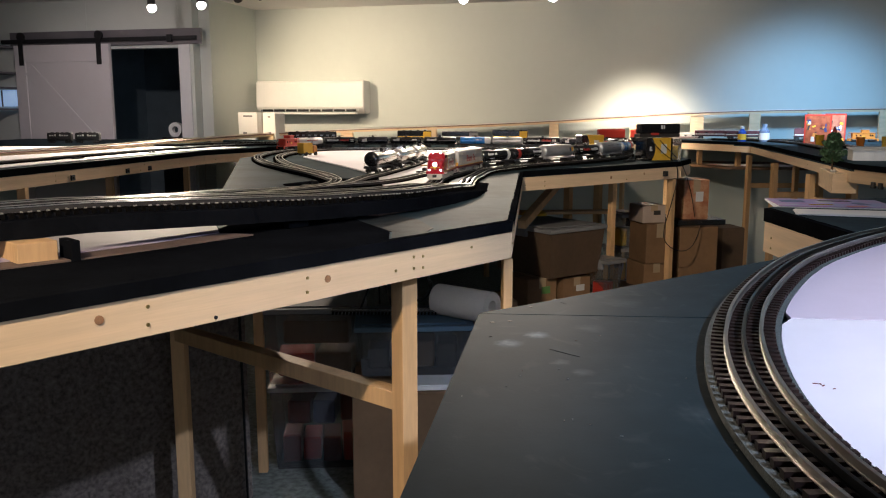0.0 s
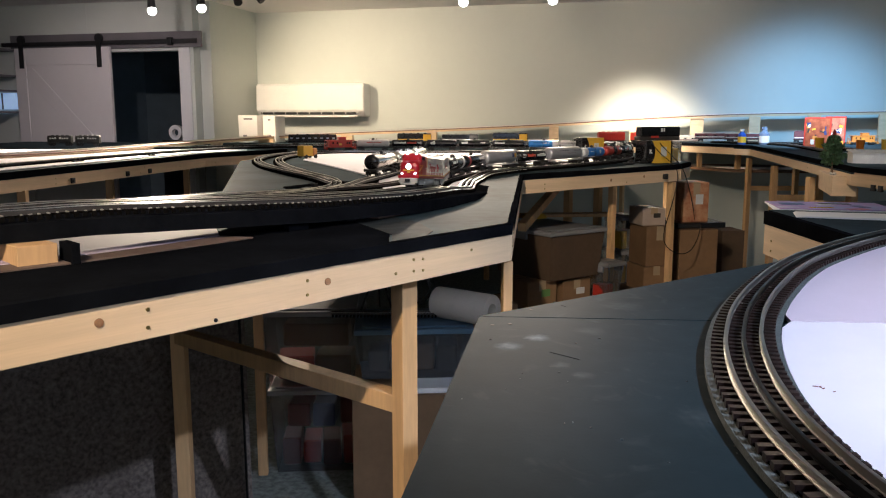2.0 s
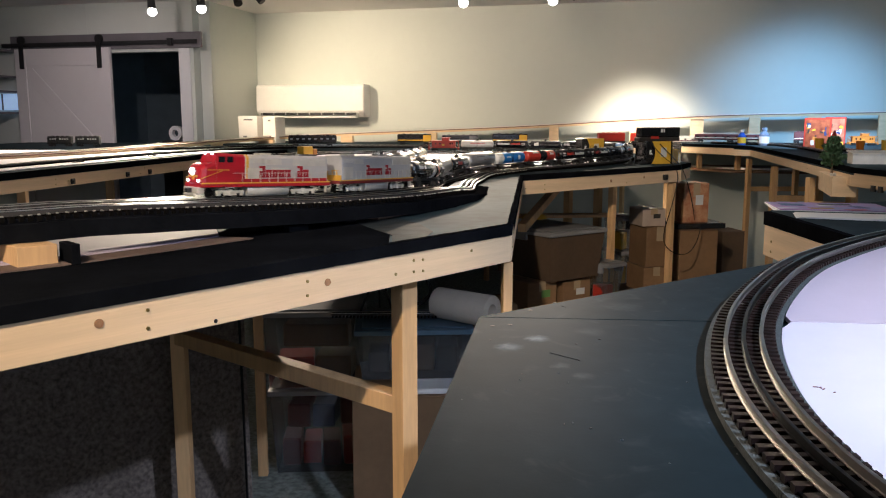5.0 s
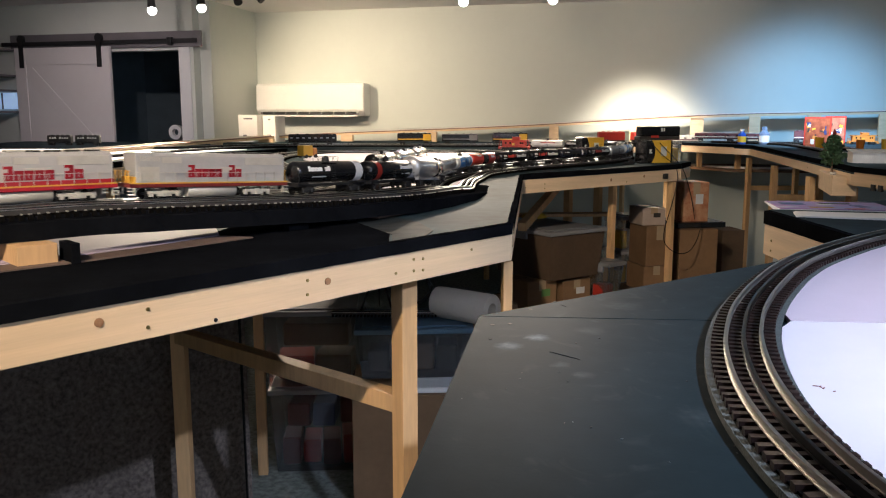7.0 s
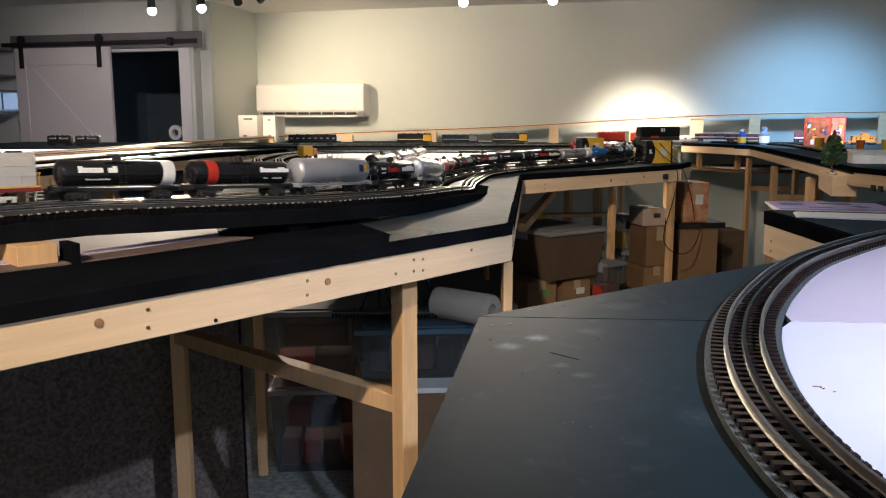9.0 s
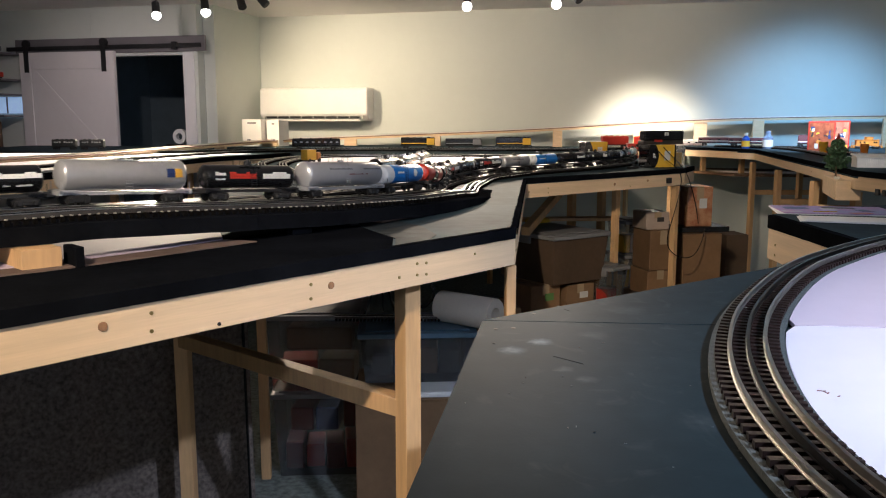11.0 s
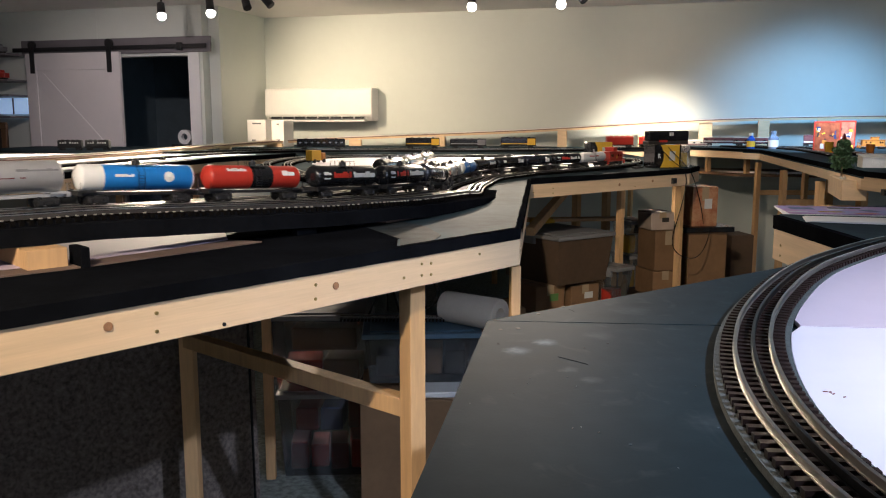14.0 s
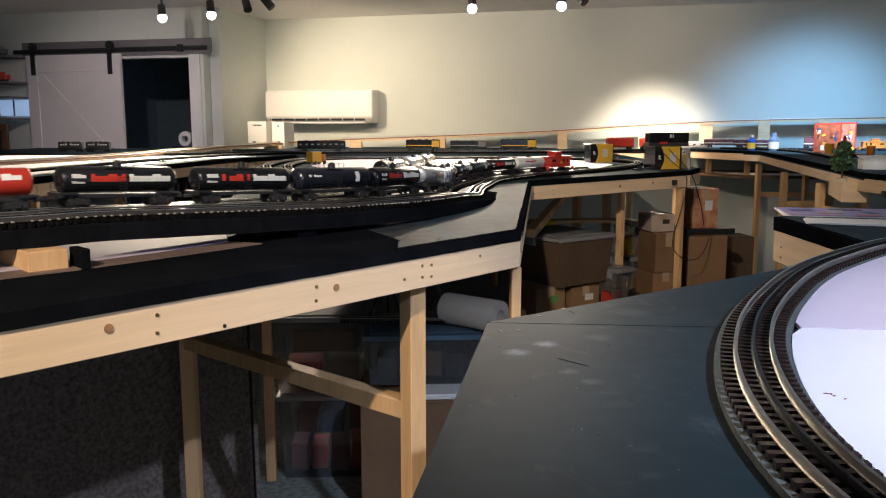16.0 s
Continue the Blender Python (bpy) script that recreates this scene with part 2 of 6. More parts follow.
def deck_paint():
    """Dark blue-grey deck paint with soft chalky scuffs of their own shape."""
    m = material("scuffed_deck_paint", (0.0165, 0.0285, 0.034), 0.55, vary=0.3, scale=3.0, bump=0.05, bump_scale=240, spec=0.012)
    nt = m.node_tree
    n, l = nt.nodes, nt.links
    b = n["Principled BSDF"]
    tc = n.new("ShaderNodeTexCoord")
    grain = n.new("ShaderNodeTexNoise")
    grain.inputs["Scale"].default_value = 110
    grain.inputs["Detail"].default_value = 6
    l.new(tc.outputs["Object"], grain.inputs["Vector"])
    warp = n.new("ShaderNodeVectorMath")
    warp.operation = "MULTIPLY_ADD"
    warp.inputs[1].default_value = (0.016, 0.016, 0)
    l.new(grain.outputs["Color"], warp.inputs[0])
    l.new(tc.outputs["Object"], warp.inputs[2])
    total = None
    for x, y, r, k in ((0.098, 0.832, 0.017, 0.8), (0.066, 0.800, 0.018, 0.7), (0.110, 0.735, 0.012, 0.22), (0.125, 0.705, 0.014, 0.18), (0.265, 0.77, 0.010, 0.35), (0.03, 0.86, 0.014, 0.2), (0.20, 0.60, 0.03, 0.10), (0.16, 0.86, 0.022, 0.12), (0.22, 0.98, 0.03, 0.10)):
        d = n.new("ShaderNodeVectorMath")
        d.operation = "DISTANCE"
        d.inputs[1].default_value = (x + 0.008, y + 0.008, 1.225)
        l.new(warp.outputs[0], d.inputs[0])
        mr = n.new("ShaderNodeMapRange")
        mr.interpolation_type = "SMOOTHSTEP"
        mr.inputs["From Min"].default_value, mr.inputs["From Max"].default_value = r, r * 0.1
        mr.inputs["To Max"].default_value = k
        l.new(d.outputs["Value"], mr.inputs[0])
        if total:
            add = n.new("ShaderNodeMath")
            l.new(total, add.inputs[0])
            l.new(mr.outputs[0], add.inputs[1])
            total = add.outputs[0]
        else:
            total = mr.outputs[0]
    # fine streaks left by rubbing
    streak = n.new("ShaderNodeTexNoise")
    streak.inputs["Scale"].default_value = 16
    streak.inputs["Detail"].default_value = 7
    streak.inputs["Distortion"].default_value = 2.5
    l.new(tc.outputs["Object"], streak.inputs["Vector"])
    band = n.new("ShaderNodeMapRange")
    band.inputs["From Min"].default_value, band.inputs["From Max"].default_value = 0.58, 0.80
    band.inputs["To Max"].default_value = 0.10
    l.new(streak.outputs[0], band.inputs[0])
    add = n.new("ShaderNodeMath")
    l.new(total, add.inputs[0])
    l.new(band.outputs[0], add.inputs[1])
    grit = n.new("ShaderNodeMath")
    grit.operation = "MULTIPLY"
    grit.use_clamp = True
    l.new(add.outputs[0], grit.inputs[0])
    l.new(grain.outputs[0], grit.inputs[1])
    mix = n.new("ShaderNodeMix")
    mix.data_type = "RGBA"
    mix.inputs["B"].default_value = (0.30, 0.34, 0.35, 1)
    old = b.inputs["Base Color"].links[0].from_socket
    l.new(grit.outputs[0], mix.inputs["Factor"])
    l.new(old, mix.inputs["A"])
    l.new(mix.outputs["Result"], b.inputs["Base Color"])
    return m


M_DECK = deck_paint()


# ---- mesh helpers ----
def bm_box(bm, sx, sy, sz, m=Matrix()):
    """A box of that size, centred in x and y, standing on z = 0 of m."""
    r = bmesh.ops.create_cube(bm, size=1, matrix=m @ Matrix.Translation((0, 0, sz / 2)) @ Matrix.Diagonal((sx, sy, sz, 1)))
    return r["verts"]


def bm_cyl(bm, r1, r2, depth, m=Matrix(), seg=20, caps=True):
    """A cone or cylinder along z from 0 to depth of m."""
    r = bmesh.ops.create_cone(bm, cap_ends=caps, segments=seg, radius1=r1, radius2=r2, depth=depth, matrix=m @ Matrix.Translation((0, 0, depth / 2)))
    return r["verts"]


def between(a, b, width, height, bm, roll=0):
    """A beam of that section from a to b; its length runs along local x."""
    a, b = Vector(a), Vector(b)
    q = (b - a).to_track_quat("X", "Z").to_matrix().to_4x4()
    m = Matrix.Translation((a + b) / 2) @ q @ pose(0, 0, 0, roll)
    bmesh.ops.create_cube(bm, size=1, matrix=m @ Matrix.Diagonal(((b - a).length, width, height, 1)))


def prism(points, z0, z1, bm=None):
    bm = bm or bmesh.new()
    low = [bm.verts.new((x, y, z0)) for x, y in points]
    top = [bm.verts.new((x, y, z1)) for x, y in points]
    n = len(points)
    bm.faces.new(top)
    bm.faces.new(low[::-1])
    for i in range(n):
        bm.faces.new((low[i], low[(i + 1) % n], top[(i + 1) % n], top[i]))
    bmesh.ops.recalc_face_normals(bm, faces=bm.faces)
    return bm


def mesh_of(name, bm, material_, bevel=0.0, smooth=False):
    if bevel:
        edges = [e for e in bm.edges if len(e.link_faces) == 2 and e.calc_face_angle(0) > 0.6]
        bmesh.ops.bevel(bm, geom=edges, offset=bevel, segments=1, affect="EDGES", clamp_overlap=True)
    me = bpy.data.meshes.new(name)
    bm.to_mesh(me)
    bm.free()
    for m in (material_ if isinstance(material_, (list, tuple)) else [material_]):
        me.materials.append(m)
    if smooth:
        me.shade_smooth()
        me.set_sharp_from_angle(angle=0.7)
    return me


def part(name, bm, material_, parent=None, label="", bevel=0.0, smooth=False, at=None):
    ob = new(name, mesh_of(name, bm, material_, bevel, smooth))
    if at is not None:
        ob.matrix_basis = at
    if parent:
        ob.parent = parent
    if label:
        tagged(ob, label)
    return ob


def thing(name, label, category, group="", kind="", at=Matrix()):
    ob = new(name)
    ob.empty_display_size = 0.05
    ob.matrix_basis = at
    return tagged(ob, label, category, group, kind)


# ---- room: axes turned 14 degrees ----
TURN = radians(14)
U = Vector((math.cos(TURN), -math.sin(TURN), 0))
V = Vector((math.sin(TURN), math.cos(TURN), 0))
CORNER = Vector((-2.05, 9.23, 0))
CEIL = 2.60
ROOM = Matrix.Translation(CORNER) @ pose(0, 0, 0, 0, 0, -14)   # local x along the back wall, local y outwards


def wall(name, x0, x1, y0, y1, z0=0.0, z1=CEIL, mat=M_WALL, label=""):
    bm = bmesh.new()
    bm_box(bm, x1 - x0, y1 - y0, z1 - z0, Matrix.Translation(((x0 + x1) / 2, (y0 + y1) / 2, z0)))
    ob = part(name, bm, mat, at=ROOM)
    return tagged(ob, label, "wall", kind="structure")


def build_room():
    bm = bmesh.new()
    bm_box(bm, 14, 15, 0.1, Matrix.Translation((3, -6, -0.1)))
    tagged(part("floor", bm, M_FLOOR, at=ROOM), "grey-green speckled carpet floor in shade", "floor", kind="structure")
    bm = bmesh.new()
    bm_box(bm, 14, 15, 0.1, Matrix.Translation((3, -6, CEIL)))
    tagged(part("ceiling", bm, M_CEIL, at=ROOM), "plain painted off-white ceiling", "ceiling", kind="structure")
    wall("wall_north", 0, 8.5, 0, 0.12, label="pale sage painted back wall")
    wall("wall_return", -0.12, 0, -0.98, 0.12, label="pale sage return wall beside the doorway")
    # doorway wall, in three pieces round the opening
    wall("wall_door_1", -0.275, -0.122, -1.10, -0.98, label="pale painted wall beside the doorway")
    wall("wall_door_2", -1.30, -0.277, -1.10, -0.98, 2.12, CEIL, label="pale painted wall over the doorway")
    wall("wall_door_3", -3.9, -1.302, -1.10, -0.98, label="pale painted wall behind the sliding door")
    wall("wall_west", -4.02, -3.9, -13, -0.98, label="pale painted side wall")
    wall("wall_east", 8.5, 8.62, -13, 0.12, label="pale painted side wall")
    wall("wall_south", -4.02, 8.62, -13.12, -13, label="pale painted wall")
    # the back room's darkness is put into the colour of these walls
    wall("wall_closet_1", -2.2, 0.2, 1.2, 1.3, mat=M_DARKROOM, label="wall of the room behind the doorway, its lack of light put into the colour")
    wall("wall_closet_2", -2.3, -2.2, -0.98, 1.3, mat=M_DARKROOM, label="wall of the room behind the doorway, its lack of light put into the colour")


build_room()

# ---- the train's line: plan of its centre, from its head's way out to its tail ----
WAY = [(-2.001, 0.076, 1.331), (-1.58, 0.503, 1.324), (-1.158, 0.93, 1.317), (-0.877, 1.215, 1.312), (-0.737, 1.357, 1.31), (-0.675, 1.417, 1.31), (-0.587, 1.509, 1.305), (-0.499, 1.596, 1.3),
       (-0.412, 1.684, 1.295), (-0.332, 1.776, 1.289), (-0.259, 1.868, 1.286), (-0.164, 2.042, 1.277), (-0.072, 2.272, 1.269), (-0.028, 2.53, 1.25), (-0.006, 2.83, 1.245), (0.074, 3.14, 1.245),
       (0.145, 3.33, 1.245), (0.228, 3.46, 1.245), (0.315, 3.58, 1.245), (0.4, 3.69, 1.245), (0.578, 3.89, 1.245), (0.734, 4.08, 1.245), (0.865, 4.27, 1.245), (0.975, 4.47, 1.245), (1.06, 4.7, 1.245), (1.1, 4.93, 1.245), (1.06, 5.15, 1.245), (0.95, 5.34, 1.245), (0.78, 5.48, 1.245), (0.52, 5.58, 1.245), (0.2, 5.64, 1.245), (-0.3, 5.66, 1.245), (-0.7, 5.6, 1.245), (-0.93, 5.38, 1.245), (-1.03, 5, 1.245), (-1, 4.45, 1.245), (-0.85, 3.9, 1.245), (-0.66, 3.45, 1.245), (-0.47, 3.05, 1.245), (-0.36, 2.75, 1.245)]


def smooth_way(points, step=0.01):
    """Catmull-Rom through the plan's points, resampled by length."""
    p = [Vector(q) for q in points]
    p = [p[0] * 2 - p[1]] + p + [p[-1] * 2 - p[-2]]
    fine = []
    for i in range(1, len(p) - 2):
        for k in range(20):
            u = k / 20
            fine.append(0.5 * (2 * p[i] + (p[i + 1] - p[i - 1]) * u + (2 * p[i - 1] - 5 * p[i] + 4 * p[i + 1] - p[i + 2]) * u * u + (3 * p[i] - p[i - 1] - 3 * p[i + 1] + p[i + 2]) * u ** 3))
    fine.append(p[-2])
    s = [0.0]
    for a, b in zip(fine, fine[1:]):
        s.append(s[-1] + (b - a).length)
    return fine, s


WAY_P, WAY_S = smooth_way(WAY)


def on_way(s):
    """The point at length s along the line."""
    i = int(np.searchsorted(WAY_S, s)) - 1
    i = max(0, min(i, len(WAY_S) - 2))
    u = (s - WAY_S[i]) / (WAY_S[i + 1] - WAY_S[i])
    return WAY_P[i].lerp(WAY_P[i + 1], u)


# plan of the curved track on the foreground bench, from its far end to the near one
CURVE = [(1.42, 1.86, 1.2445), (1.12, 1.73, 1.2445), (0.805, 1.495, 1.2445), (0.605, 1.298, 1.2445), (0.500, 1.166, 1.2445), (0.411, 1.024, 1.2445), (0.352, 0.915, 1.2445), (0.314, 0.830, 1.2445), (0.284, 0.748, 1.2445), (0.261, 0.668, 1.2445), (0.247, 0.600, 1.2445), (0.239, 0.530, 1.2445), (0.238, 0.448, 1.2445), (0.25, 0.35, 1.2445), (0.285, 0.22, 1.2445), (0.36, 0.05, 1.2445), (0.50, -0.15, 1.2445)]

# ---- benches ----
T = 1.225            # deck height
RT = 1.245           # deck height of the bench by the side wall
LUMBER = 0.060
PINE_GROUP = "pine-framed layout benches"


def bench(label):
    return thing("layout_bench", label, "bench", PINE_GROUP)


def deck(parent, points, mat=None, top=T, thick=0.022):
    return part("deck", prism(points, top - thick, top), mat or M_GREY, parent)


def fascia(parent, a, b, top=T, edge=0.0205, board=LUMBER, knots=(), ragged=0.0008):
    """A pine board under a black deck edge, from a to b in plan; the camera side is on the right of a to b."""
    a, b = Vector((*a, 0)), Vector((*b, 0))
    d = (b - a).normalized()
    out = Vector((d.y, -d.x, 0))
    length = (b - a).length
    m = Matrix((( d.x, -out.x, 0, a.x), (d.y, -out.y, 0, a.y), (0, 0, 1, 0), (0, 0, 0, 1)))
    bm = bmesh.new()
    bm_box(bm, length, 0.019, board, Matrix.Translation((length / 2, 0.0105, top - edge - board)))
    ob = part("fascia_board", bm, M_PINE, parent, "pale pine board", bevel=0.0012, at=m)
    bm = bmesh.new()
    n = max(2, int(length / 0.03))
    rnd = random.Random(int(length * 1000))
    low = [bm.verts.new(m @ Vector((length * i / n, -0.002, top - edge - 0.001 - ragged * rnd.random()))) for i in range(n + 1)]
    up = [bm.verts.new(m @ Vector((length * i / n, -0.002 - 0.001 * rnd.random(), top + 0.001))) for i in range(n + 1)]
    back = [bm.verts.new(m @ Vector((length * i / n, 0.010 + 0.004 * rnd.random(), top + 0.0022))) for i in range(n + 1)]
    for i in range(n):
        bm.faces.new((low[i], low[i + 1], up[i + 1], up[i]))
        bm.faces.new((up[i], up[i + 1], back[i + 1], back[i]))
    part("deck_edge", bm, M_BLACK, parent, "black-painted plywood edge")
    for s, h, r, mat, name in knots:
        bm = bmesh.new()
        bm_cyl(bm, r, r, 0.0016, Matrix.Translation((s, 0.001, top - edge - board + h - 0.005)) @ pose(0, 0, 0, 90), 12)
        part(name, bm, mat, ob)
    return ob


def leg(parent, x, y, top=1.14, side=0.038, turn=45, z0=0.0):
    bm = bmesh.new()
    bm_box(bm, side, side, top - z0, pose(x, y, z0, 0, 0, turn))
    return part("leg", bm, M_POST, parent, bevel=0.0015)


def brace(parent, a, b, name="brace", w=0.038, h=0.038):
    bm = bmesh.new()
    between(a, b, w, h, bm)
    return part(name, bm, M_POST, parent, bevel=0.0015)


def screws(*places):
    return [(s, h, 0.0028, M_SCREW, "screw") for s, h in places]


def build_benches():
    ob = bench("grey-topped pine bench carrying the long curve, black edges")
    deck(ob, [(-1.25, 0.15), (0.15, 1.772), (0.33, 3.40), (1.21, 4.18), (1.34, 4.45), (1.34, 6.6), (-1.14, 6.6), (-1.21, 6.40), (-1.0, 5.54), (-1.12, 4.55), (-0.97, 3.85), (-0.70, 2.60), (-2.0, 1.0)])
    k = [(1.21, 0.042, 0.0065, M_KNOT, "knot"), (1.613, 0.038, 0.0065, M_KNOT, "knot")]
    k += screws((1.281, 0.048), (1.28, 0.022), (1.569, 0.046), (1.568, 0.022), (1.829, 0.048), (1.829, 0.026), (1.855, 0.046), (1.855, 0.024), (1.78, 0.028), (2.004, 0.046))
    k.append((1.39, 0.012, 0.003, M_IRON, "hole"))
    fascia(ob, (-1.25, 0.15), (0.15, 1.772), knots=k)
    fascia(ob, (0.152, 1.774), (0.33, 3.40), ragged=0.004, knots=screws((0.05, 0.03)))
    fascia(ob, (0.33, 3.402), (1.21, 4.18), knots=screws((0.14, 0.02), (0.14, 0.04), (0.02, 0.03), (0.72, 0.02)) + [(0.60, 0.035, 0.007, M_KNOT, "knot"), (0.86, 0.04, 0.006, M_KNOT, "knot")])
    bm = bmesh.new()
    d = Vector((0.88, 0.778, 0)).normalized()
    m = Matrix(((d.x, -d.y, 0, 0.33 + d.x * 1.03), (d.y, d.x, 0, 3.40 + d.y * 1.03), (0, 0, 1, 0), (0, 0, 0, 1)))
    bm_box(bm, 0.03, 0.012, 0.026, m @ Matrix.Translation((0, -0.006, 1.16)))
    bm_box(bm, 0.012, 0.006, 0.014, m @ Matrix.Translation((-0.004, -0.014, 1.164)))
    part("power_jack", bm, M_IRON, ob, "small black socket on the board")
    fascia(ob, (1.212, 4.18), (1.34, 4.45))
    leg(ob, -0.077, 1.595, turn=40)
    leg(ob, 0.143, 1.80, turn=10, side=0.022)
    leg(ob, -0.73, 2.2, turn=0)
    leg(ob, -0.742, 3.21, turn=5)
    leg(ob, 0.843, 4.07, 1.14, turn=40, side=0.03)
    leg(ob, 0.93, 4.9, 1.2)
    leg(ob, 0.705, 4.6, 1.2)
    leg(ob, 1.165, 4.17, 1.14, turn=40, side=0.03)
    leg(ob, 1.02, 5.4, 1.2)
    brace(ob, (-0.085, 1.605, 0.88), (-0.74, 2.21, 0.86))
    brace(ob, (0.35, 3.6, 0.98), (0.7, 4.55, 1.16))
    brace(ob, (-0.70, 2.22, 1.16), (0.31, 3.5, 1.16), "joist", 0.038, 0.06)
    # paint and boards on the deck; the black's far end is painted-in ramp shade
    part("black_paint_and_shade", prism([(-1.24, 0.18), (-0.10, 1.50), (-0.105, 1.60), (-0.16, 1.72), (-0.22, 1.86), (-0.24, 2.08), (-0.42, 2.08), (-0.45, 1.65), (-0.62, 1.36), (-1.7, 0.8)], T + 0.0005, T + 0.0024), M_BLACK, ob, "black-painted deck, with the ramp's shade put into its far end")
    # grey deck darkened by colour where the ramp shades it
    part("ramp_shade_patch", prism([(-0.095, 1.50), (-0.035, 1.575), (-0.02, 1.66), (-0.055, 1.80), (-0.12, 1.90), (-0.22, 1.85), (-0.155, 1.72), (-0.10, 1.60)], T + 0.0005, T + 0.0014), M_RAMPSHADE, ob, "darker deck patch with the ramp's shade put into its colour")
    # a dimmer foam colour carries the shade beneath the ramp
    part("foam_sheet", prism([(-0.43, 1.56), (-0.55, 1.92), (-1.0, 1.65), (-1.35, 1.15), (-1.09, 0.82), (-0.625, 1.287), (-0.51, 1.435)], T + 0.002, T + 0.006), M_SHADEDFOAM, ob, "pale foam board, shade put into its dimmer colour")
    part("plywood_strip", prism([(-0.36, 1.54), (-0.425, 1.56), (-0.508, 1.43), (-0.623, 1.285), (-1.088, 0.82), (-1.05, 0.78), (-0.585, 1.247), (-0.468, 1.395)], T + 0.0026, T + 0.005), M_PLY, ob, "bare brown plywood strip")
    part("foam_sheet", prism([(-0.82, 5.45), (-0.78, 4.6), (-0.46, 3.75), (-0.25, 3.15), (-0.21, 2.75), (-0.17, 2.52), (-0.07, 2.56), (-0.05, 2.88), (0.0, 3.16), (0.12, 3.5), (0.52, 4.0), (0.78, 4.35), (0.93, 4.75), (0.90, 5.15), (0.70, 5.40), (0.1, 5.52)], T + 0.002, T + 0.007), M_PINK, ob, "pale foam board")
    part("foam_sheet", prism([(-0.012, 2.42), (0.045, 2.62), (0.06, 2.85), (0.115, 3.08), (0.075, 3.08), (0.03, 2.85), (0.005, 2.6)], T + 0.002, T + 0.006), M_PINK, ob, "pale foam board")

    ob = bench("grey-topped pine bench along the back wall")
    deck(ob, [(-1.14, 6.605), (1.345, 6.605), (1.345, 7.62), (2.15, 7.55), (2.355, 8.115), (0.0, 8.70), (-1.9, 9.17), (-2.1, 8.25), (-3.0, 8.4), (-4.3, 8.55), (-4.3, 6.605)])
    fascia(ob, (1.35, 7.62), (2.15, 7.55), top=T + 0.012, edge=0.03)
    for x, y in ((1.6, 7.65), (2.1, 7.7), (0.4, 7.4), (1.75, 8.0), (-1.2, 6.7)):
        leg(ob, x, y)

    ob = bench("pine bench by the doorway with sockets on its board")
    deck(ob, [(-4.3, 3.45), (-1.87, 3.45), (-1.59, 5.52), (-1.21, 6.40), (-1.16, 6.6), (-4.3, 6.6)])
    part("foam_sheet", prism([(-4.2, 3.5), (-1.95, 3.5), (-1.68, 5.5), (-1.45, 6.1), (-4.2, 6.2)], T + 0.002, T + 0.006), M_PINK, ob, "pale foam board")
    fascia(ob, (-1.87, 3.45), (-1.59, 5.52), edge=0.028, knots=screws((0.4, 0.02), (0.4, 0.045), (0.5, 0.03), (1.2, 0.02), (1.25, 0.05), (1.7, 0.03)))
    fascia(ob, (-1.59, 5.52), (-1.21, 6.40), edge=0.028, knots=screws((0.1, 0.03), (0.5, 0.03)))
    for s in (0.53, 1.05, 1.30):
        bm = bmesh.new()
        m = pose(-1.87 + 0.1340 * s, 3.45 + 0.991 * s, 1.145, 0, 0, 82.3)
        bm_box(bm, 0.028, 0.01, 0.026, m @ Matrix.Translation((0, -0.006, 0)))
        bm_box(bm, 0.012, 0.008, 0.012, m @ Matrix.Translation((0, -0.012, 0.007)))
        part("power_jack", bm, M_IRON, ob, "small black socket on the board", bevel=0.001)
    for x, y in ((-1.86, 3.62), (-1.87, 4.6), (-1.75, 5.6), (-1.32, 6.3), (-2.6, 4.6), (-2.5, 3.6)):
        leg(ob, x, y, turn=5)
    part("white_panel", prism([(-1.45, 5.75), (-1.2, 6.28), (-1.215, 6.29), (-1.465, 5.76)], 0.7, 1.135), M_TRIM, ob, "white board under the bench")

    ob = bench("pine bench by the side wall with raised black edge")
    deck(ob, [(2.155, 7.545), (2.50, 6.70), (1.95, 4.25), (1.80, 3.62), (1.83, 3.4), (2.3, 2.9), (3.9, 2.9), (3.9, 7.73), (2.362, 8.112)], top=RT, thick=0.03)
    kw = dict(top=RT, edge=0.020)
    fascia(ob, (2.15, 7.545), (2.50, 6.70), **kw)
    fascia(ob, (2.50, 6.70), (1.95, 4.25), knots=screws((0.2, 0.03), (1.0, 0.02), (2.2, 0.03)), **kw)
    fascia(ob, (1.95, 4.25), (1.80, 3.62), **kw)
    fascia(ob, (1.80, 3.62), (1.86, 2.9), **kw)
    for x, y in ((2.53, 6.8), (2.28, 5.65), (2.04, 4.55), (1.9, 3.8), (2.75, 6.4), (2.6, 5.65), (2.6, 4.3), (1.9, 3.2)):
        leg(ob, x, y, turn=12)
    brace(ob, (2.53, 6.82, 0.89), (3.3, 6.82, 0.89), "rail")
    brace(ob, (2.04, 4.55, 0.99), (2.6, 4.35, 0.99), "rail")
    brace(ob, (2.28, 5.67, 0.92), (2.6, 5.67, 0.92), "rail")
    low = thing("lower_shelf", "dark wooden lower shelf with a loop of track under the benches", "shelf")
    part("shelf_board", prism([(2.18, 7.56), (2.44, 6.98), (3.5, 6.75), (3.86, 7.66), (2.37, 8.05)], 1.012, 1.030), M_BROWN, low)
    for x, y in ((2.31, 7.42), (2.55, 7.12), (3.05, 6.98)):
        bm = bmesh.new()
        bm_box(bm, 0.038, 0.038, 0.15, pose(x, y, 1.030, 0, 0, 12))
        part("post", bm, M_POST, low)
    for k in (0, 0.04):
        bm = bmesh.new()
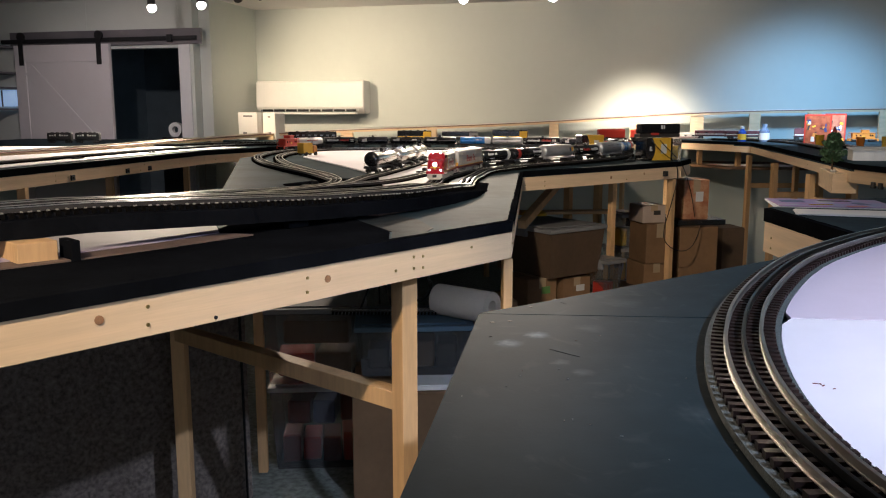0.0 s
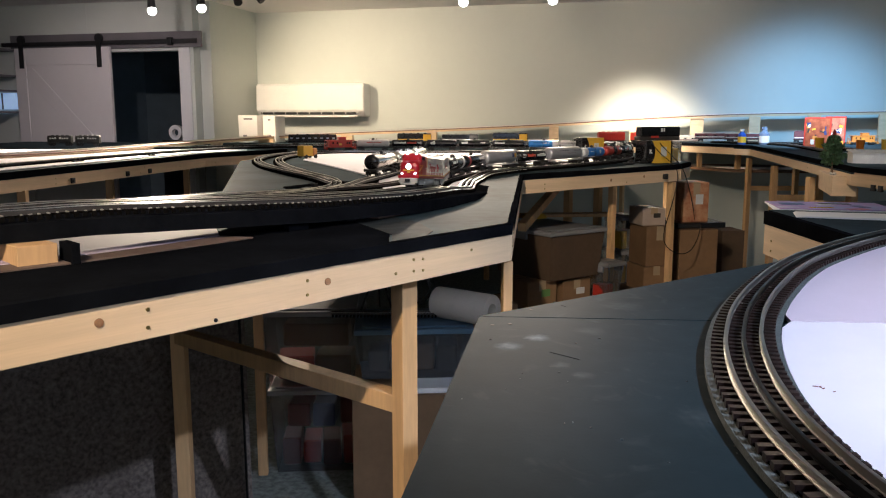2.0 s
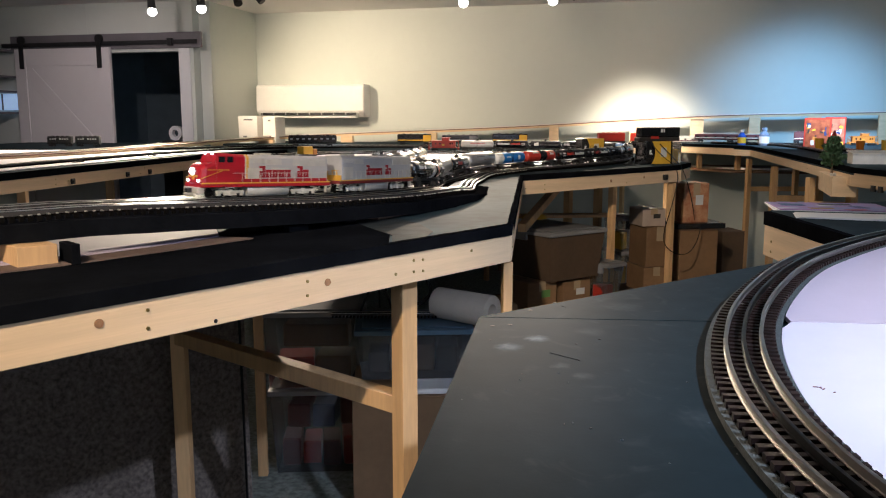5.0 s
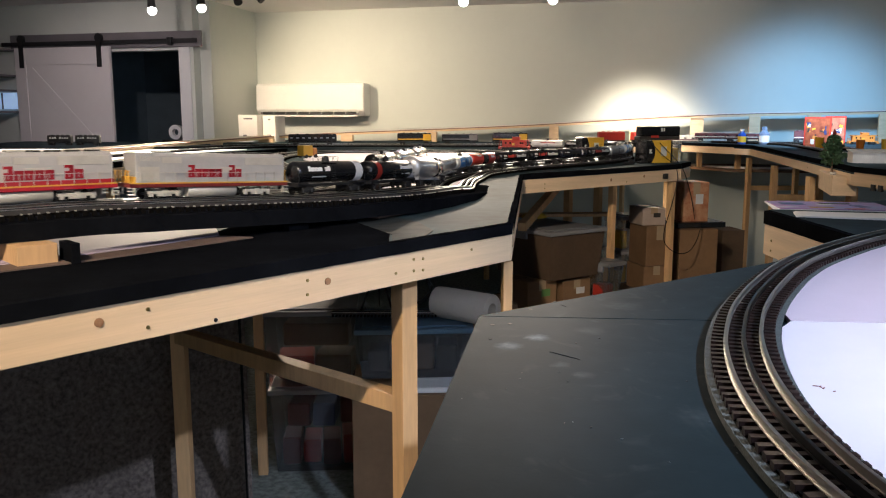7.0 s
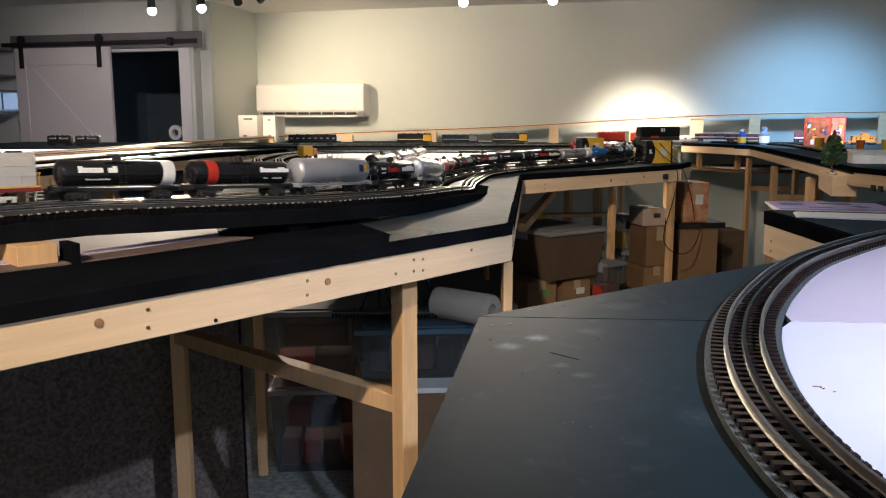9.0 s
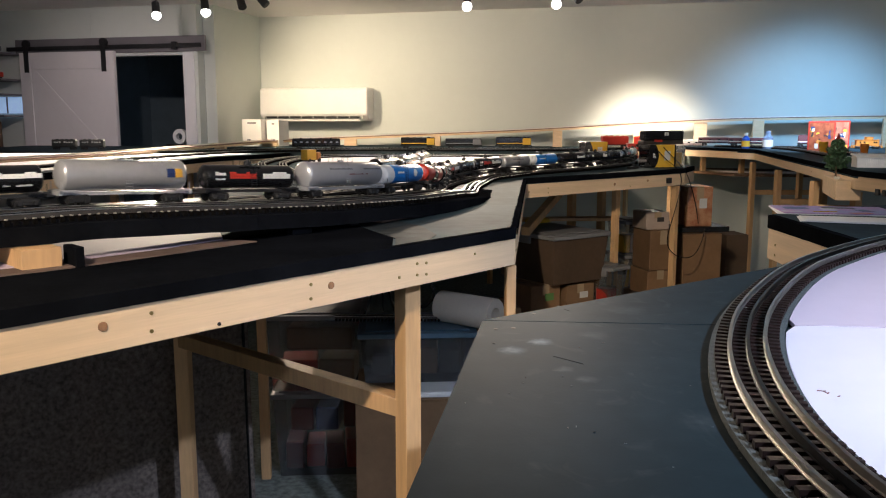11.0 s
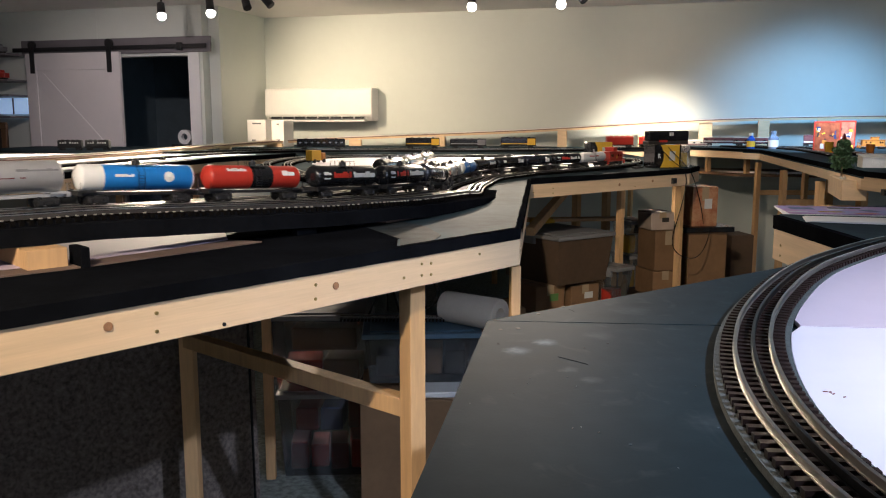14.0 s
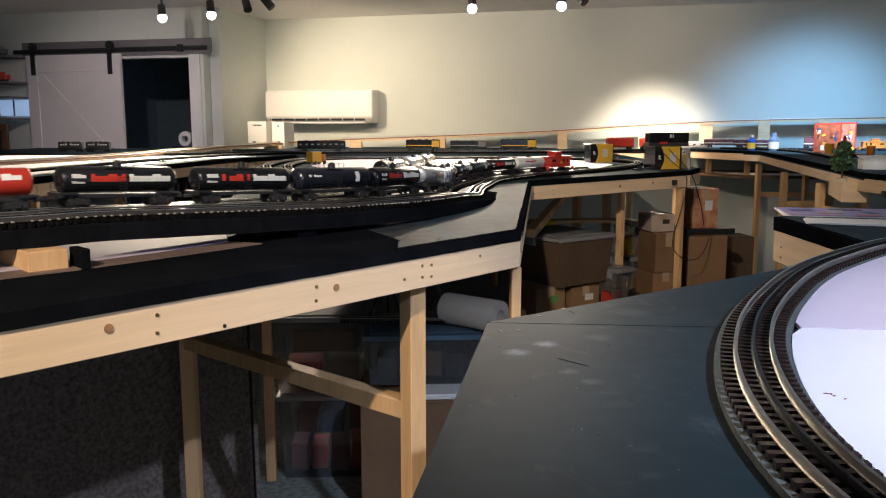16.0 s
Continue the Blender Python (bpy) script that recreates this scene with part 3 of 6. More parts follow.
        strip(bm, smooth_way([(2.26, 7.62 + k, 1.046), (2.50, 7.22 + k, 1.046), (2.9, 7.08 + k, 1.046), (3.4, 7.0 + k, 1.046)])[0], 0.004, -0.016, 0.0)
        part("rail", bm, M_RAIL, low)
    part("step_box", prism([(1.755, 3.70), (1.90, 4.15), (2.0, 4.1), (1.86, 3.68)], 1.11, 1.20), M_PINE, ob, "pine box step below the deck", bevel=0.002)
    for y in (3.45, 3.40):
        bm = bmesh.new()
        bm_box(bm, 0.012, 0.028, 0.026, pose(1.80 + (3.62 - y) * 0.083, y, 1.155))
        part("power_jack", bm, M_IRON, ob, "small black socket on the board", bevel=0.001)

    ob = bench("scuffed dark grey plywood bench top with curved track")
    deck(ob, [(-0.18, -0.6), (0.042, 0.925), (0.306, 0.905), (1.3, 0.83), (2.6, 0.73), (2.6, -0.6)], M_DECK)
    deck(ob, [(0.0425, 0.9275), (0.557, 1.313), (0.79, 1.49), (2.6, 1.49), (2.6, 0.7335), (1.3, 0.8335), (0.306, 0.9085)], M_DECK)
    edge = [(p.x, p.y) for p in sideways(thin(smooth_way(CURVE)[0], 0.03), -0.0364)]
    edge = [p for p in edge if -0.55 < p[1] < 1.485 and p[0] < 1.39]
    part("foam_sheet", prism([p for p in edge if p[1] < 0.870] + [(1.39, -0.55), (1.39, 0.780), (0.384, 0.880)], T + 0.001, T + 0.006), M_PINK, ob, "pale lavender foam board, stained")
    part("foam_sheet", prism([(1.39, 1.485), (1.39, 0.783), (0.385, 0.883)] + [p for p in edge if p[1] > 0.885][::-1], T + 0.001, T + 0.0062), M_PINK2, ob, "pale lavender foam board")
    for x, y in ((0.09, 0.86), (0.1, -0.5), (1.3, 1.4)):
        leg(ob, x, y, 1.2, turn=-10)
    for x, y in ((0.14, 1.0), (0.055, 0.885), (0.075, 0.89), (0.105, 0.96), (0.225, 0.64)):
        bm = bmesh.new()
        bm_cyl(bm, 0.0026, 0.0026, 0.0004, pose(x, y, T), 10)
        part("screw", bm, M_MURK, ob)

    ob = bench("grey bench top with black edge at the corner of the benches")
    deck(ob, [(0.80, 1.50), (0.806, 2.04), (0.935, 2.194), (1.6, 2.45), (2.4, 2.5), (2.4, 1.50)])
    fascia(ob, (0.806, 2.04), (0.80, 1.50), edge=0.03, board=0.078, knots=screws((0.05, 0.02), (0.05, 0.045)))
    leg(ob, 0.86, 2.0, 1.14, turn=0)


# ---- track ----
def sideways(points, off):
    """A line at a fixed distance to the right of another, seen in the way it runs."""
    out = []
    for i, p in enumerate(points):
        d = points[min(i + 1, len(points) - 1)] - points[max(i - 1, 0)]
        d.z = 0
        d.normalize()
        out.append(p + Vector((d.y, -d.x, 0)) * off)
    return out


def strip(bm, line, half, z0, z1, step=1):
    """A bar of that half width along a line."""
    prev = None
    pts = line[::step]
    if (pts[-1] - line[-1]).length > 1e-6:
        pts = pts + [line[-1]]
    for i, p in enumerate(pts):
        d = pts[min(i + 1, len(pts) - 1)] - pts[max(i - 1, 0)]
        d.z = 0
        d.normalize()
        n = Vector((d.y, -d.x, 0)) * half
        ring = [bm.verts.new(p + n * s + Vector((0, 0, z))) for s, z in ((1, z0), (1, z1), (-1, z1), (-1, z0))]
        if prev:
            for k in range(4):
                bm.faces.new((prev[k], prev[(k + 1) % 4], ring[(k + 1) % 4], ring[k]))
        else:
            bm.faces.new(ring)
        prev = ring
    bm.faces.new(prev[::-1])
    bmesh.ops.recalc_face_normals(bm, faces=bm.faces)


TIE_MESH = []


def track(label, line, roadbed=None, pieces=False, tie_step=0.0148, gauge=0.0165, spikes=False):
    """Three-rail track; line runs at the height of the rails' tops."""
    ob = thing("model_track", label, "model track", "model railway tracks")
    if roadbed:
        bm = bmesh.new()
        strip(bm, line, 0.0355 if pieces else 0.025, -0.019, -0.0125, 2)
        part("roadbed", bm, roadbed, ob)
    if pieces:
        # a black strip added for the shade in the gaps between ties
        bm = bmesh.new()
        strip(bm, line, 0.0285, -0.0126, -0.0105)
        part("tie_gap_shade", bm, M_TIE_BLACK, ob, "black strip, painted-in shade between the ties")
    for off, mat in ((-gauge, M_RAIL), (0, M_RAIL_DARK), (gauge, M_RAIL)):
        bm = bmesh.new()
        l = sideways(line, off)
        foot = -0.0066 if pieces else -0.0085
        strip(bm, l, 0.0015, -0.0014, 0.0)
        if pieces:
            strip(bm, l, 0.0009, foot, -0.0014)
            strip(bm, l, 0.0021, foot - 0.0007, foot + 0.0001)
        rail = part("rail", bm, mat, ob, "dark centre rail" if off == 0 else "")
        if not pieces:
            bm = bmesh.new()
            strip(bm, l, 0.0009, foot, -0.0014)
            strip(bm, l, 0.0021, foot - 0.0007, foot + 0.0001)
            part("web", bm, M_WEB, rail, "dull dark rail web")
    s = [0.0]
    for a, b in zip(line, line[1:]):
        s.append(s[-1] + (b - a).length)
    verts, faces = [], []
    shape = [(x, y, z) for z in ((-0.0135, -0.0068) if pieces else (-0.0175, -0.0088)) for x, y in ((-0.0034, -0.030), (0.0034, -0.030), (0.0034, 0.030), (-0.0034, 0.030))]
    fs = [(4, 5, 6, 7), (0, 1, 5, 4), (1, 2, 6, 5), (2, 3, 7, 6), (3, 0, 4, 7)]
    if pieces and not TIE_MESH:
        me = bpy.data.meshes.new("tie")
        me.from_pydata(shape, [], fs)
        me.materials.append(M_TIE)
        TIE_MESH.append(me)
    pads = bmesh.new() if spikes else None
    i, at = 0, 0.006
    while at < s[-1]:
        while s[i + 1] < at:
            i += 1
        u = (at - s[i]) / (s[i + 1] - s[i])
        p = line[i].lerp(line[i + 1], u)
        d = (line[i + 1] - line[i]).normalized()
        a = math.atan2(d.y, d.x) + random.uniform(-0.03, 0.03)
        m = Matrix.Translation(p) @ Matrix.Rotation(a, 4, "Z")
        if pieces:
            tie = new("tie", TIE_MESH[0])
            tie.matrix_basis, tie.parent = m, ob
        else:
            k = len(verts)
            verts += [tuple(m @ Vector(v)) for v in shape]
            faces += [tuple(k + j for j in f) for f in fs]
        if spikes:
            for y in (-0.0255, 0.0262):
                if random.random() < 0.12:
                    continue
                bm_box(pads, random.uniform(0.0020, 0.0040), random.uniform(0.003, 0.006), 0.0022, m @ pose(random.uniform(-0.001, 0.001), y, -0.0089, random.uniform(-14, 14), 0, 18 + random.uniform(-15, 15)))
        at += tie_step
    if spikes:
        tagged(part("tie_plate", pads, M_PLATE, ob), kind="stuff")
    if not pieces:
        me = bpy.data.meshes.new("tie_strip")
        me.from_pydata(verts, [], faces)
        me.materials.append(M_TIE_BLACK)
        tagged(new("tie_strip", me), kind="stuff").parent = ob
    return ob


def thin(line, gap=0.02):
    out = [line[0]]
    for p in line:
        if (p - out[-1]).length > gap:
            out.append(p)
    return out


def build_tracks():
    main = thin([p.copy() for p in WAY_P])
    track("black-tied main line with three steel rails", main, M_ROADBED)
    # the near line leaves the main line by a turnout and runs beside it
    near = []
    for p, q in zip(main, sideways(main, 1.0)):
        if p.y > 3.62 or p.x > 0.4:
            break
        near.append(p + (q - p) * float(np.interp(p.y, [2.2, 2.5, 2.8, 3.05, 3.3, 3.62], [0.085, 0.094, 0.098, 0.080, 0.045, 0.004])))
    track("black-tied near line beside the main line", thin(near), M_ROADBED, tie_step=0.0142, spikes=True)
    # the black ramp under both lines, raised on blocks
    ob = thing("track_ramp", "black-painted wooden ramp carrying two tracks on blocks", "ramp")
    ramp = [p for p in main if p.y < 2.86 and p.x < 0.3]
    bm = bmesh.new()
    prev = None
    for i, p in enumerate(ramp):
        d = (ramp[min(i + 1, len(ramp) - 1)] - ramp[max(i - 1, 0)])
        d.z = 0
        d.normalize()
        n = Vector((d.y, -d.x, 0))
        top = p.z - 0.019
        base = max(T + 0.001, top - 0.030)
        top = max(top, base + 0.002)
        out = float(np.interp(p.y, [1.9, 2.2, 2.4, 2.86], [0.124, 0.140, 0.160, 0.168]))
        wob = 0.002 * math.sin(i * 0.9) + 0.0015 * math.sin(i * 2.3)
        ring = [bm.verts.new(Vector((p.x, p.y, 0)) + n * s + Vector((0, 0, z))) for s, z in ((-0.045, base), (-0.045, top), (out - 0.004, top), (out, top - 0.002), (out + wob, base))]
        if prev:
            for k in range(5):
                bm.faces.new((prev[k], prev[(k + 1) % 5], ring[(k + 1) % 5], ring[k]))
        else:
            bm.faces.new(ring)
        prev = ring
    bm.faces.new(prev[::-1])
    bmesh.ops.recalc_face_normals(bm, faces=bm.faces)
    part("ramp_board", bm, M_BLACK, ob)
    for x, y, turn, dark, w, d, h in ((-0.678, 1.297, 45, False, 0.06, 0.16, 0.0345), (-0.588, 1.275, 45, True, 0.014, 0.05, 0.0325), (-1.0, 0.95, 45, False, 0.06, 0.16, 0.034), (-0.30, 1.66, 48, True, 0.05, 0.02, 0.012), (-0.21, 1.80, 55, True, 0.03, 0.02, 0.010)):
        bm = bmesh.new()
        bm_box(bm, w, d, h, pose(x, y, T + (0.0025 if dark else 0.0005), 0, 0, turn))
        part("riser_block", bm, M_BLACK if dark else M_POST, ob, "black block" if dark else "pine block", bevel=0.001)
    bm = bmesh.new()
    between((-0.16, 1.86, T + 0.006), (-0.01, 2.10, T + 0.006), 0.03, 0.008, bm)
    part("shim", bm, M_PLY, ob, "brown plywood shim under the ramp")
    # yard lines
    yard = [[(-1.9, 1.05, 1.243), (-1.2, 1.72, 1.243), (-0.75, 2.08, 1.243), (-0.50, 2.33, 1.243), (-0.36, 2.62, 1.243), (-0.40, 2.95, 1.243), (-0.56, 3.35, 1.243), (-0.74, 3.85, 1.243), (-0.885, 4.45, 1.243), (-0.91, 4.95, 1.243), (-0.82, 5.28, 1.243), (-0.6, 5.46, 1.243), (0.1, 5.5, 1.243)],
            [(-1.5, 1.62, 1.243), (-0.85, 2.15, 1.243), (-0.45, 2.45, 1.243), (-0.2, 2.72, 1.243), (-0.07, 3.1, 1.243), (0.1, 3.52, 1.243), (0.4, 3.92, 1.243), (0.70, 4.3, 1.243)],
            [(-0.85, 2.02, 1.243), (-0.55, 2.25, 1.243), (-0.34, 2.55, 1.243), (-0.28, 2.9, 1.243), (-0.22, 3.2, 1.243), (-0.14, 3.7, 1.243), (-0.07, 4.3, 1.243), (0.05, 4.75, 1.243)]]
    for y in yard:
        track("black-tied yard track with three rails", thin(smooth_way(y)[0]), M_ROADBED)
    left = [[(-2.1, 3.5, 1.247), (-1.85, 5.4, 1.247), (-1.5, 6.4, 1.247), (-0.9, 6.75, 1.247), (0.3, 6.8, 1.247), (1.3, 6.95, 1.247)],
            [(-2.75, 3.5, 1.247), (-2.55, 5.4, 1.247), (-1.75, 6.7, 1.247), (-0.9, 7.08, 1.247), (0.3, 7.1, 1.247), (1.2, 7.1, 1.247), (2.0, 7.75, 1.252)]]
    for y in left:
        track("black-tied line at the back of the layout", thin(smooth_way(y)[0], 0.04), M_ROADBED, tie_step=0.03)
    right = [(x, y, RT + 0.02) for x, y in ((2.45, 7.5), (2.75, 6.7), (2.35, 4.9), (2.2, 3.9), (2.15, 3.0))]
    track("black-tied line along the side bench", thin(smooth_way(right)[0], 0.04), M_ROADBED, tie_step=0.03)
    right = [(x, y, RT + 0.02) for x, y in ((2.65, 7.5), (2.95, 6.7), (2.6, 4.9), (2.5, 3.9), (2.45, 3.0))]
    track("black-tied line along the side bench", thin(smooth_way(right)[0], 0.04), M_ROADBED, tie_step=0.03)
    # the curve on the foreground bench
    arc = thin(smooth_way(CURVE)[0], 0.012)
    ob = track("curved three-rail track with brown ties on grey foam", arc, M_FOAMBED, pieces=True, tie_step=0.0142, gauge=0.0165)
    for k, off in ((46, 0), (60, 0), (86, 0.0165), (78, 0)):
        p = sideways(arc, off)[k]
        bm = bmesh.new()
        bm_cyl(bm, 0.0028, 0.0022, 0.0022, Matrix.Translation(p + Vector((0.006, 0.004, -0.0088))), 8)
        part("track_screw", bm, M_RAIL, ob)


def build_grade():
    """The rising shelf line round the wall on pine blocks."""
    way = smooth_way([(-2.9, 3.7, 1.245), (-2.42, 5.2, 1.247), (-2.15, 6.6, 1.262), (-1.9, 7.8, 1.275), (-1.62, 8.55, 1.288), (-1.2, 8.72, 1.305), (0.68, 8.35, 1.385), (2.25, 7.98, 1.478), (3.0, 7.8, 1.507), (4.4, 7.45, 1.53)])[0]
    way = thin(way, 0.05)
    ob = thing("wall_shelf", "rising pine shelf line on blocks along the wall", "shelf")
    bm = bmesh.new()
    strip(bm, way, 0.07, -0.022, -0.003)
    part("shelf_board", bm, M_PINE, ob, bevel=0)
    bm = bmesh.new()
    strip(bm, way, 0.073, -0.003, 0.004)
    part("shelf_top", bm, M_RED_WOOD, ob, "dark roadbed top")
    for off in (-0.016, 0, 0.016):
        bm = bmesh.new()
        strip(bm, sideways(way, off), 0.0015, 0.004, 0.014)
        part("rail", bm, M_RAIL, ob)
    for x, y, w in ((-1.0, 8.62, 0.13), (-0.11, 8.48, 0.10), (1.10, 8.20, 0.09), (1.86, 8.02, 0.10), (2.42, 7.90, 0.12), (2.92, 7.77, 0.10), (3.42, 7.64, 0.11), (4.0, 7.5, 0.11), (-1.75, 8.2, 0.16), (-2.0, 7.3, 0.1), (-2.2, 6.2, 0.06)):
        zt = min(way, key=lambda p: (p.x - x) ** 2 + (p.y - y) ** 2).z - 0.0225
        z0 = T if x < 2.3 else RT
        bm = bmesh.new()
        bm_box(bm, w, 0.04, zt - z0, pose(x, y, z0, 0, 0, -14))
        blk = part("support_block", bm, M_PINE, ob, "pine support block", bevel=0.001)


# ---- rolling stock: local x to the front, z up from the rails' tops ----
def lathe(bm, profile, m=Matrix(), seg=24, mat=0):
    """Turns (x, r) pairs round the x axis."""
    rings = []
    for x, r in profile:
        rings.append([bm.verts.new(m @ Vector((x, r * math.cos(2 * math.pi * k / seg), r * math.sin(2 * math.pi * k / seg)))) for k in range(seg)])
    for a, b in zip(rings, rings[1:]):
        for k in range(seg):
            f = bm.faces.new((a[k], a[(k + 1) % seg], b[(k + 1) % seg], b[k]))
            f.material_index = mat
    for r in (rings[0], rings[-1][::-1]):
        f = bm.faces.new(r)
        f.material_index = mat
    return rings


def truck(parent, x, mat, wheelbase=0.026, axles=2, silver=False):
    """A bogie with side frames and wheels."""
    bm = bmesh.new()
    half = wheelbase * (axles - 1) / 2
    for s in (-1, 1):
        y = s * 0.0205
        bm_box(bm, half * 2 + 0.012, 0.004, 0.006, Matrix.Translation((0, y, 0.009)))
        bm_box(bm, half * 1.1, 0.005, 0.005, Matrix.Translation((0, y, 0.0045)))
        for k in range(axles):
            bm_box(bm, 0.008, 0.006, 0.009, Matrix.Translation((-half + k * wheelbase, y + s * 0.001, 0.004)))
    bm_box(bm, 0.012, 0.044, 0.006, Matrix.Translation((0, 0, 0.011)))
    tr = part("truck", bm, mat, parent, "silver sideframes" if silver else "", bevel=0.0008, at=Matrix.Translation((x, 0, 0)))
    for k in range(axles):
        bm = bmesh.new()
        for s in (-1, 1):
            bm_cyl(bm, 0.0085, 0.0085, 0.003, Matrix.Translation((-half + k * wheelbase, s * 0.0165 - 0.0015, 0.0085)) @ pose(0, 0, 0, -90), 14)
            bm_cyl(bm, 0.0098, 0.0098, 0.001, Matrix.Translation((-half + k * wheelbase, s * 0.0145 - 0.0005, 0.0085)) @ pose(0, 0, 0, -90), 14)
        bm_cyl(bm, 0.002, 0.002, 0.03, Matrix.Translation((-half + k * wheelbase, -0.015, 0.0085)) @ pose(0, 0, 0, -90), 8)
        part("wheelset", bm, M_WHEEL, tr)
    return tr


def bars(bm, x0, x1, z0, z1, y, count, rnd, fill=0.72):
    """Plain upright bars where there is writing."""
    w = (x1 - x0) / count
    for i in range(count):
        if rnd.random() < 0.08:
            continue
        h = (z1 - z0) * (1 if rnd.random() < 0.3 else 0.72)
        bm_box(bm, w * fill, 0.0006, h, Matrix.Translation((x0 + (i + 0.5) * w, y, z0)))


def script_word(bm, x0, x1, z0, h, y, heads, gap=2):
    """A word mark as plain slab blocks: tall heads and lower bodies with gaps; heads: indexes of the tall ones."""
    n = 8
    w = (x1 - x0) / n
    for i in range(n):
        if i == gap:
            continue
        tall = h if i in heads else h * 0.68
        cx = x0 + (i + 0.5) * w
        bm_box(bm, w * 0.42, 0.0007, tall, Matrix.Translation((cx - w * 0.22, y, z0)))
        bm_box(bm, w * 0.36, 0.0007, tall * (0.45 if i in heads else 0.92), Matrix.Translation((cx + w * 0.26, y, z0)))
        bm_box(bm, w * 0.92, 0.0007, h * 0.20, Matrix.Translation((cx, y, z0 + tall - h * 0.20)))
        bm_box(bm, w * 0.92, 0.0007, h * 0.13, Matrix.Translation((cx, y, z0)))
        if i in heads:
            bm_box(bm, w * 0.92, 0.0007, h * 0.16, Matrix.Translation((cx, y, z0 + h * 0.40)))


def locomotive(cab):
    if cab:
        ob = thing("diesel_locomotive", "red and silver model diesel with red nose, lit headlights", "model train", "freight train")
    else:
        ob = thing("diesel_locomotive", "silver model diesel with a thin red and yellow sill stripe", "model train", "freight train")
    L = 0.335 if cab else 0.352
    h = L / 2
    rear = -h + 0.012
    # frame and sill
    bm = bmesh.new()
    bm_box(bm, L - 0.01, 0.058, 0.008, Matrix.Translation((0, 0, 0.0215)))
    part("frame", bm, M_RED if cab else M_DKRED, ob, bevel=0.001)
    bm = bmesh.new()
    for s in (-1, 1):
        bm_box(bm, L - 0.012, 0.001, 0.0026, Matrix.Translation((0, s * 0.0295, 0.0285)))
    part("sill_stripe", bm, M_YELLOW, ob, "yellow stripe")
    # hood with a chamfered roof
    front = h - 0.108 if cab else h - 0.018
    prof = [(-0.026, 0.0295), (0.026, 0.0295), (0.026, 0.080), (0.020, 0.086), (-0.020, 0.086), (-0.026, 0.080)]
    bm = bmesh.new()
    a = [bm.verts.new((rear, y, z)) for y, z in prof]
    b = [bm.verts.new((front, y, z)) for y, z in prof]
    bm.faces.new(a[::-1])
    bm.faces.new(b)
    for k in range(6):
        bm.faces.new((a[k], a[(k + 1) % 6], b[(k + 1) % 6], b[k]))
    bmesh.ops.recalc_face_normals(bm, faces=bm.faces)
    hood = part("hood", bm, M_SILVER if cab else M_SILVER2, ob, "silver-grey hood", bevel=0.001)
    for s in (-1, 1):
        for x0, x1, z0, z1 in ((rear + 0.006, rear + 0.095, 0.064, 0.079), (front - 0.09, front - 0.05, 0.067, 0.078), (rear + 0.105, rear + 0.15, 0.048, 0.06), (front - 0.045, front - 0.005, 0.034, 0.06)):
            bm = bmesh.new()
            bm_box(bm, x1 - x0, 0.0012, z1 - z0, Matrix.Translation(((x0 + x1) / 2, s * 0.0263, z0)))
            part("panel", bm, M_SILVER3, hood, "beige grille panel", bevel=0.0003)
    bm = bmesh.new()
    for i in range(9):
        bm_box(bm, 0.0022, 0.054, 0.009, Matrix.Translation((front - 0.045 + i * 0.0045, 0, 0.070)))
    part("louvre", bm, M_SILVER3, hood)
    for i in range(4):
        bm = bmesh.new()
        bm_cyl(bm, 0.014, 0.0135, 0.003, Matrix.Translation((rear + 0.025 + i * 0.034, 0, 0.086)), 18)
        part("roof_fan", bm, M_WHEEL, hood)
    bm = bmesh.new()
    bm_box(bm, 0.03, 0.022, 0.004, Matrix.Translation((front - 0.06, 0, 0.086)))
    part("exhaust", bm, M_SILVER3, hood, bevel=0.001)
    # word mark as plain red blocks on both sides
    w0, w1 = (rear + 0.052, rear + 0.182) if cab else (-0.062, 0.055)
    for y, heads, gap in ((0.0266, (7, 1), 2), (-0.0266, (0, 6), 5)):
        bm = bmesh.new()
        script_word(bm, w0, w1, 0.040, 0.024, y, heads, gap)
        part("word_mark", bm, M_RED, hood, "plain red blocks of the word mark")
    # handrails
    bm = bmesh.new()
    for s in (-1, 1):
        y = s * 0.0292
        x0, x1 = rear + 0.004, (front + 0.03 if cab else front)
        between((x0, y, 0.0495), (x1, y, 0.0495), 0.0009, 0.0009, bm)
        k = x0
        while k < x1:
            between((k, y, 0.0285), (k, y, 0.0495), 0.0009, 0.0009, bm)
            k += 0.022
    part("handrail", bm, M_SILVER3, ob, "thin silver wire handrail")
    # ends
    ends = [(-1, True)] + ([] if cab else [(1, True)])
    for s, _ in ends:
        bm = bmesh.new()
        x = s * (h - 0.006)
        for y in (-0.02, -0.008, 0.008, 0.02):
            between((x, y, 0.029), (x, y, 0.052), 0.0015, 0.0015, bm)
        between((x, -0.024, 0.052), (x, -0.006, 0.052), 0.0015, 0.0015, bm)
        between((x, 0.006, 0.052), (x, 0.024, 0.052), 0.0015, 0.0015, bm)
        bm_box(bm, 0.004, 0.05, 0.012, Matrix.Translation((s * (h - 0.016), 0, 0.0295)))
        part("end_rail", bm, M_YELLOW, ob, "yellow end platform")
        for y in (-0.024, 0.024):
            bm = bmesh.new()
            for k in range(3):
                bm_box(bm, 0.012, 0.008, 0.002, Matrix.Translation((s * (h - 0.009), y, 0.008 + k * 0.006)))
            bm_box(bm, 0.0015, 0.008, 0.016, Matrix.Translation((s * (h - 0.015), y, 0.007)))
            part("step", bm, M_SILVER3, ob)
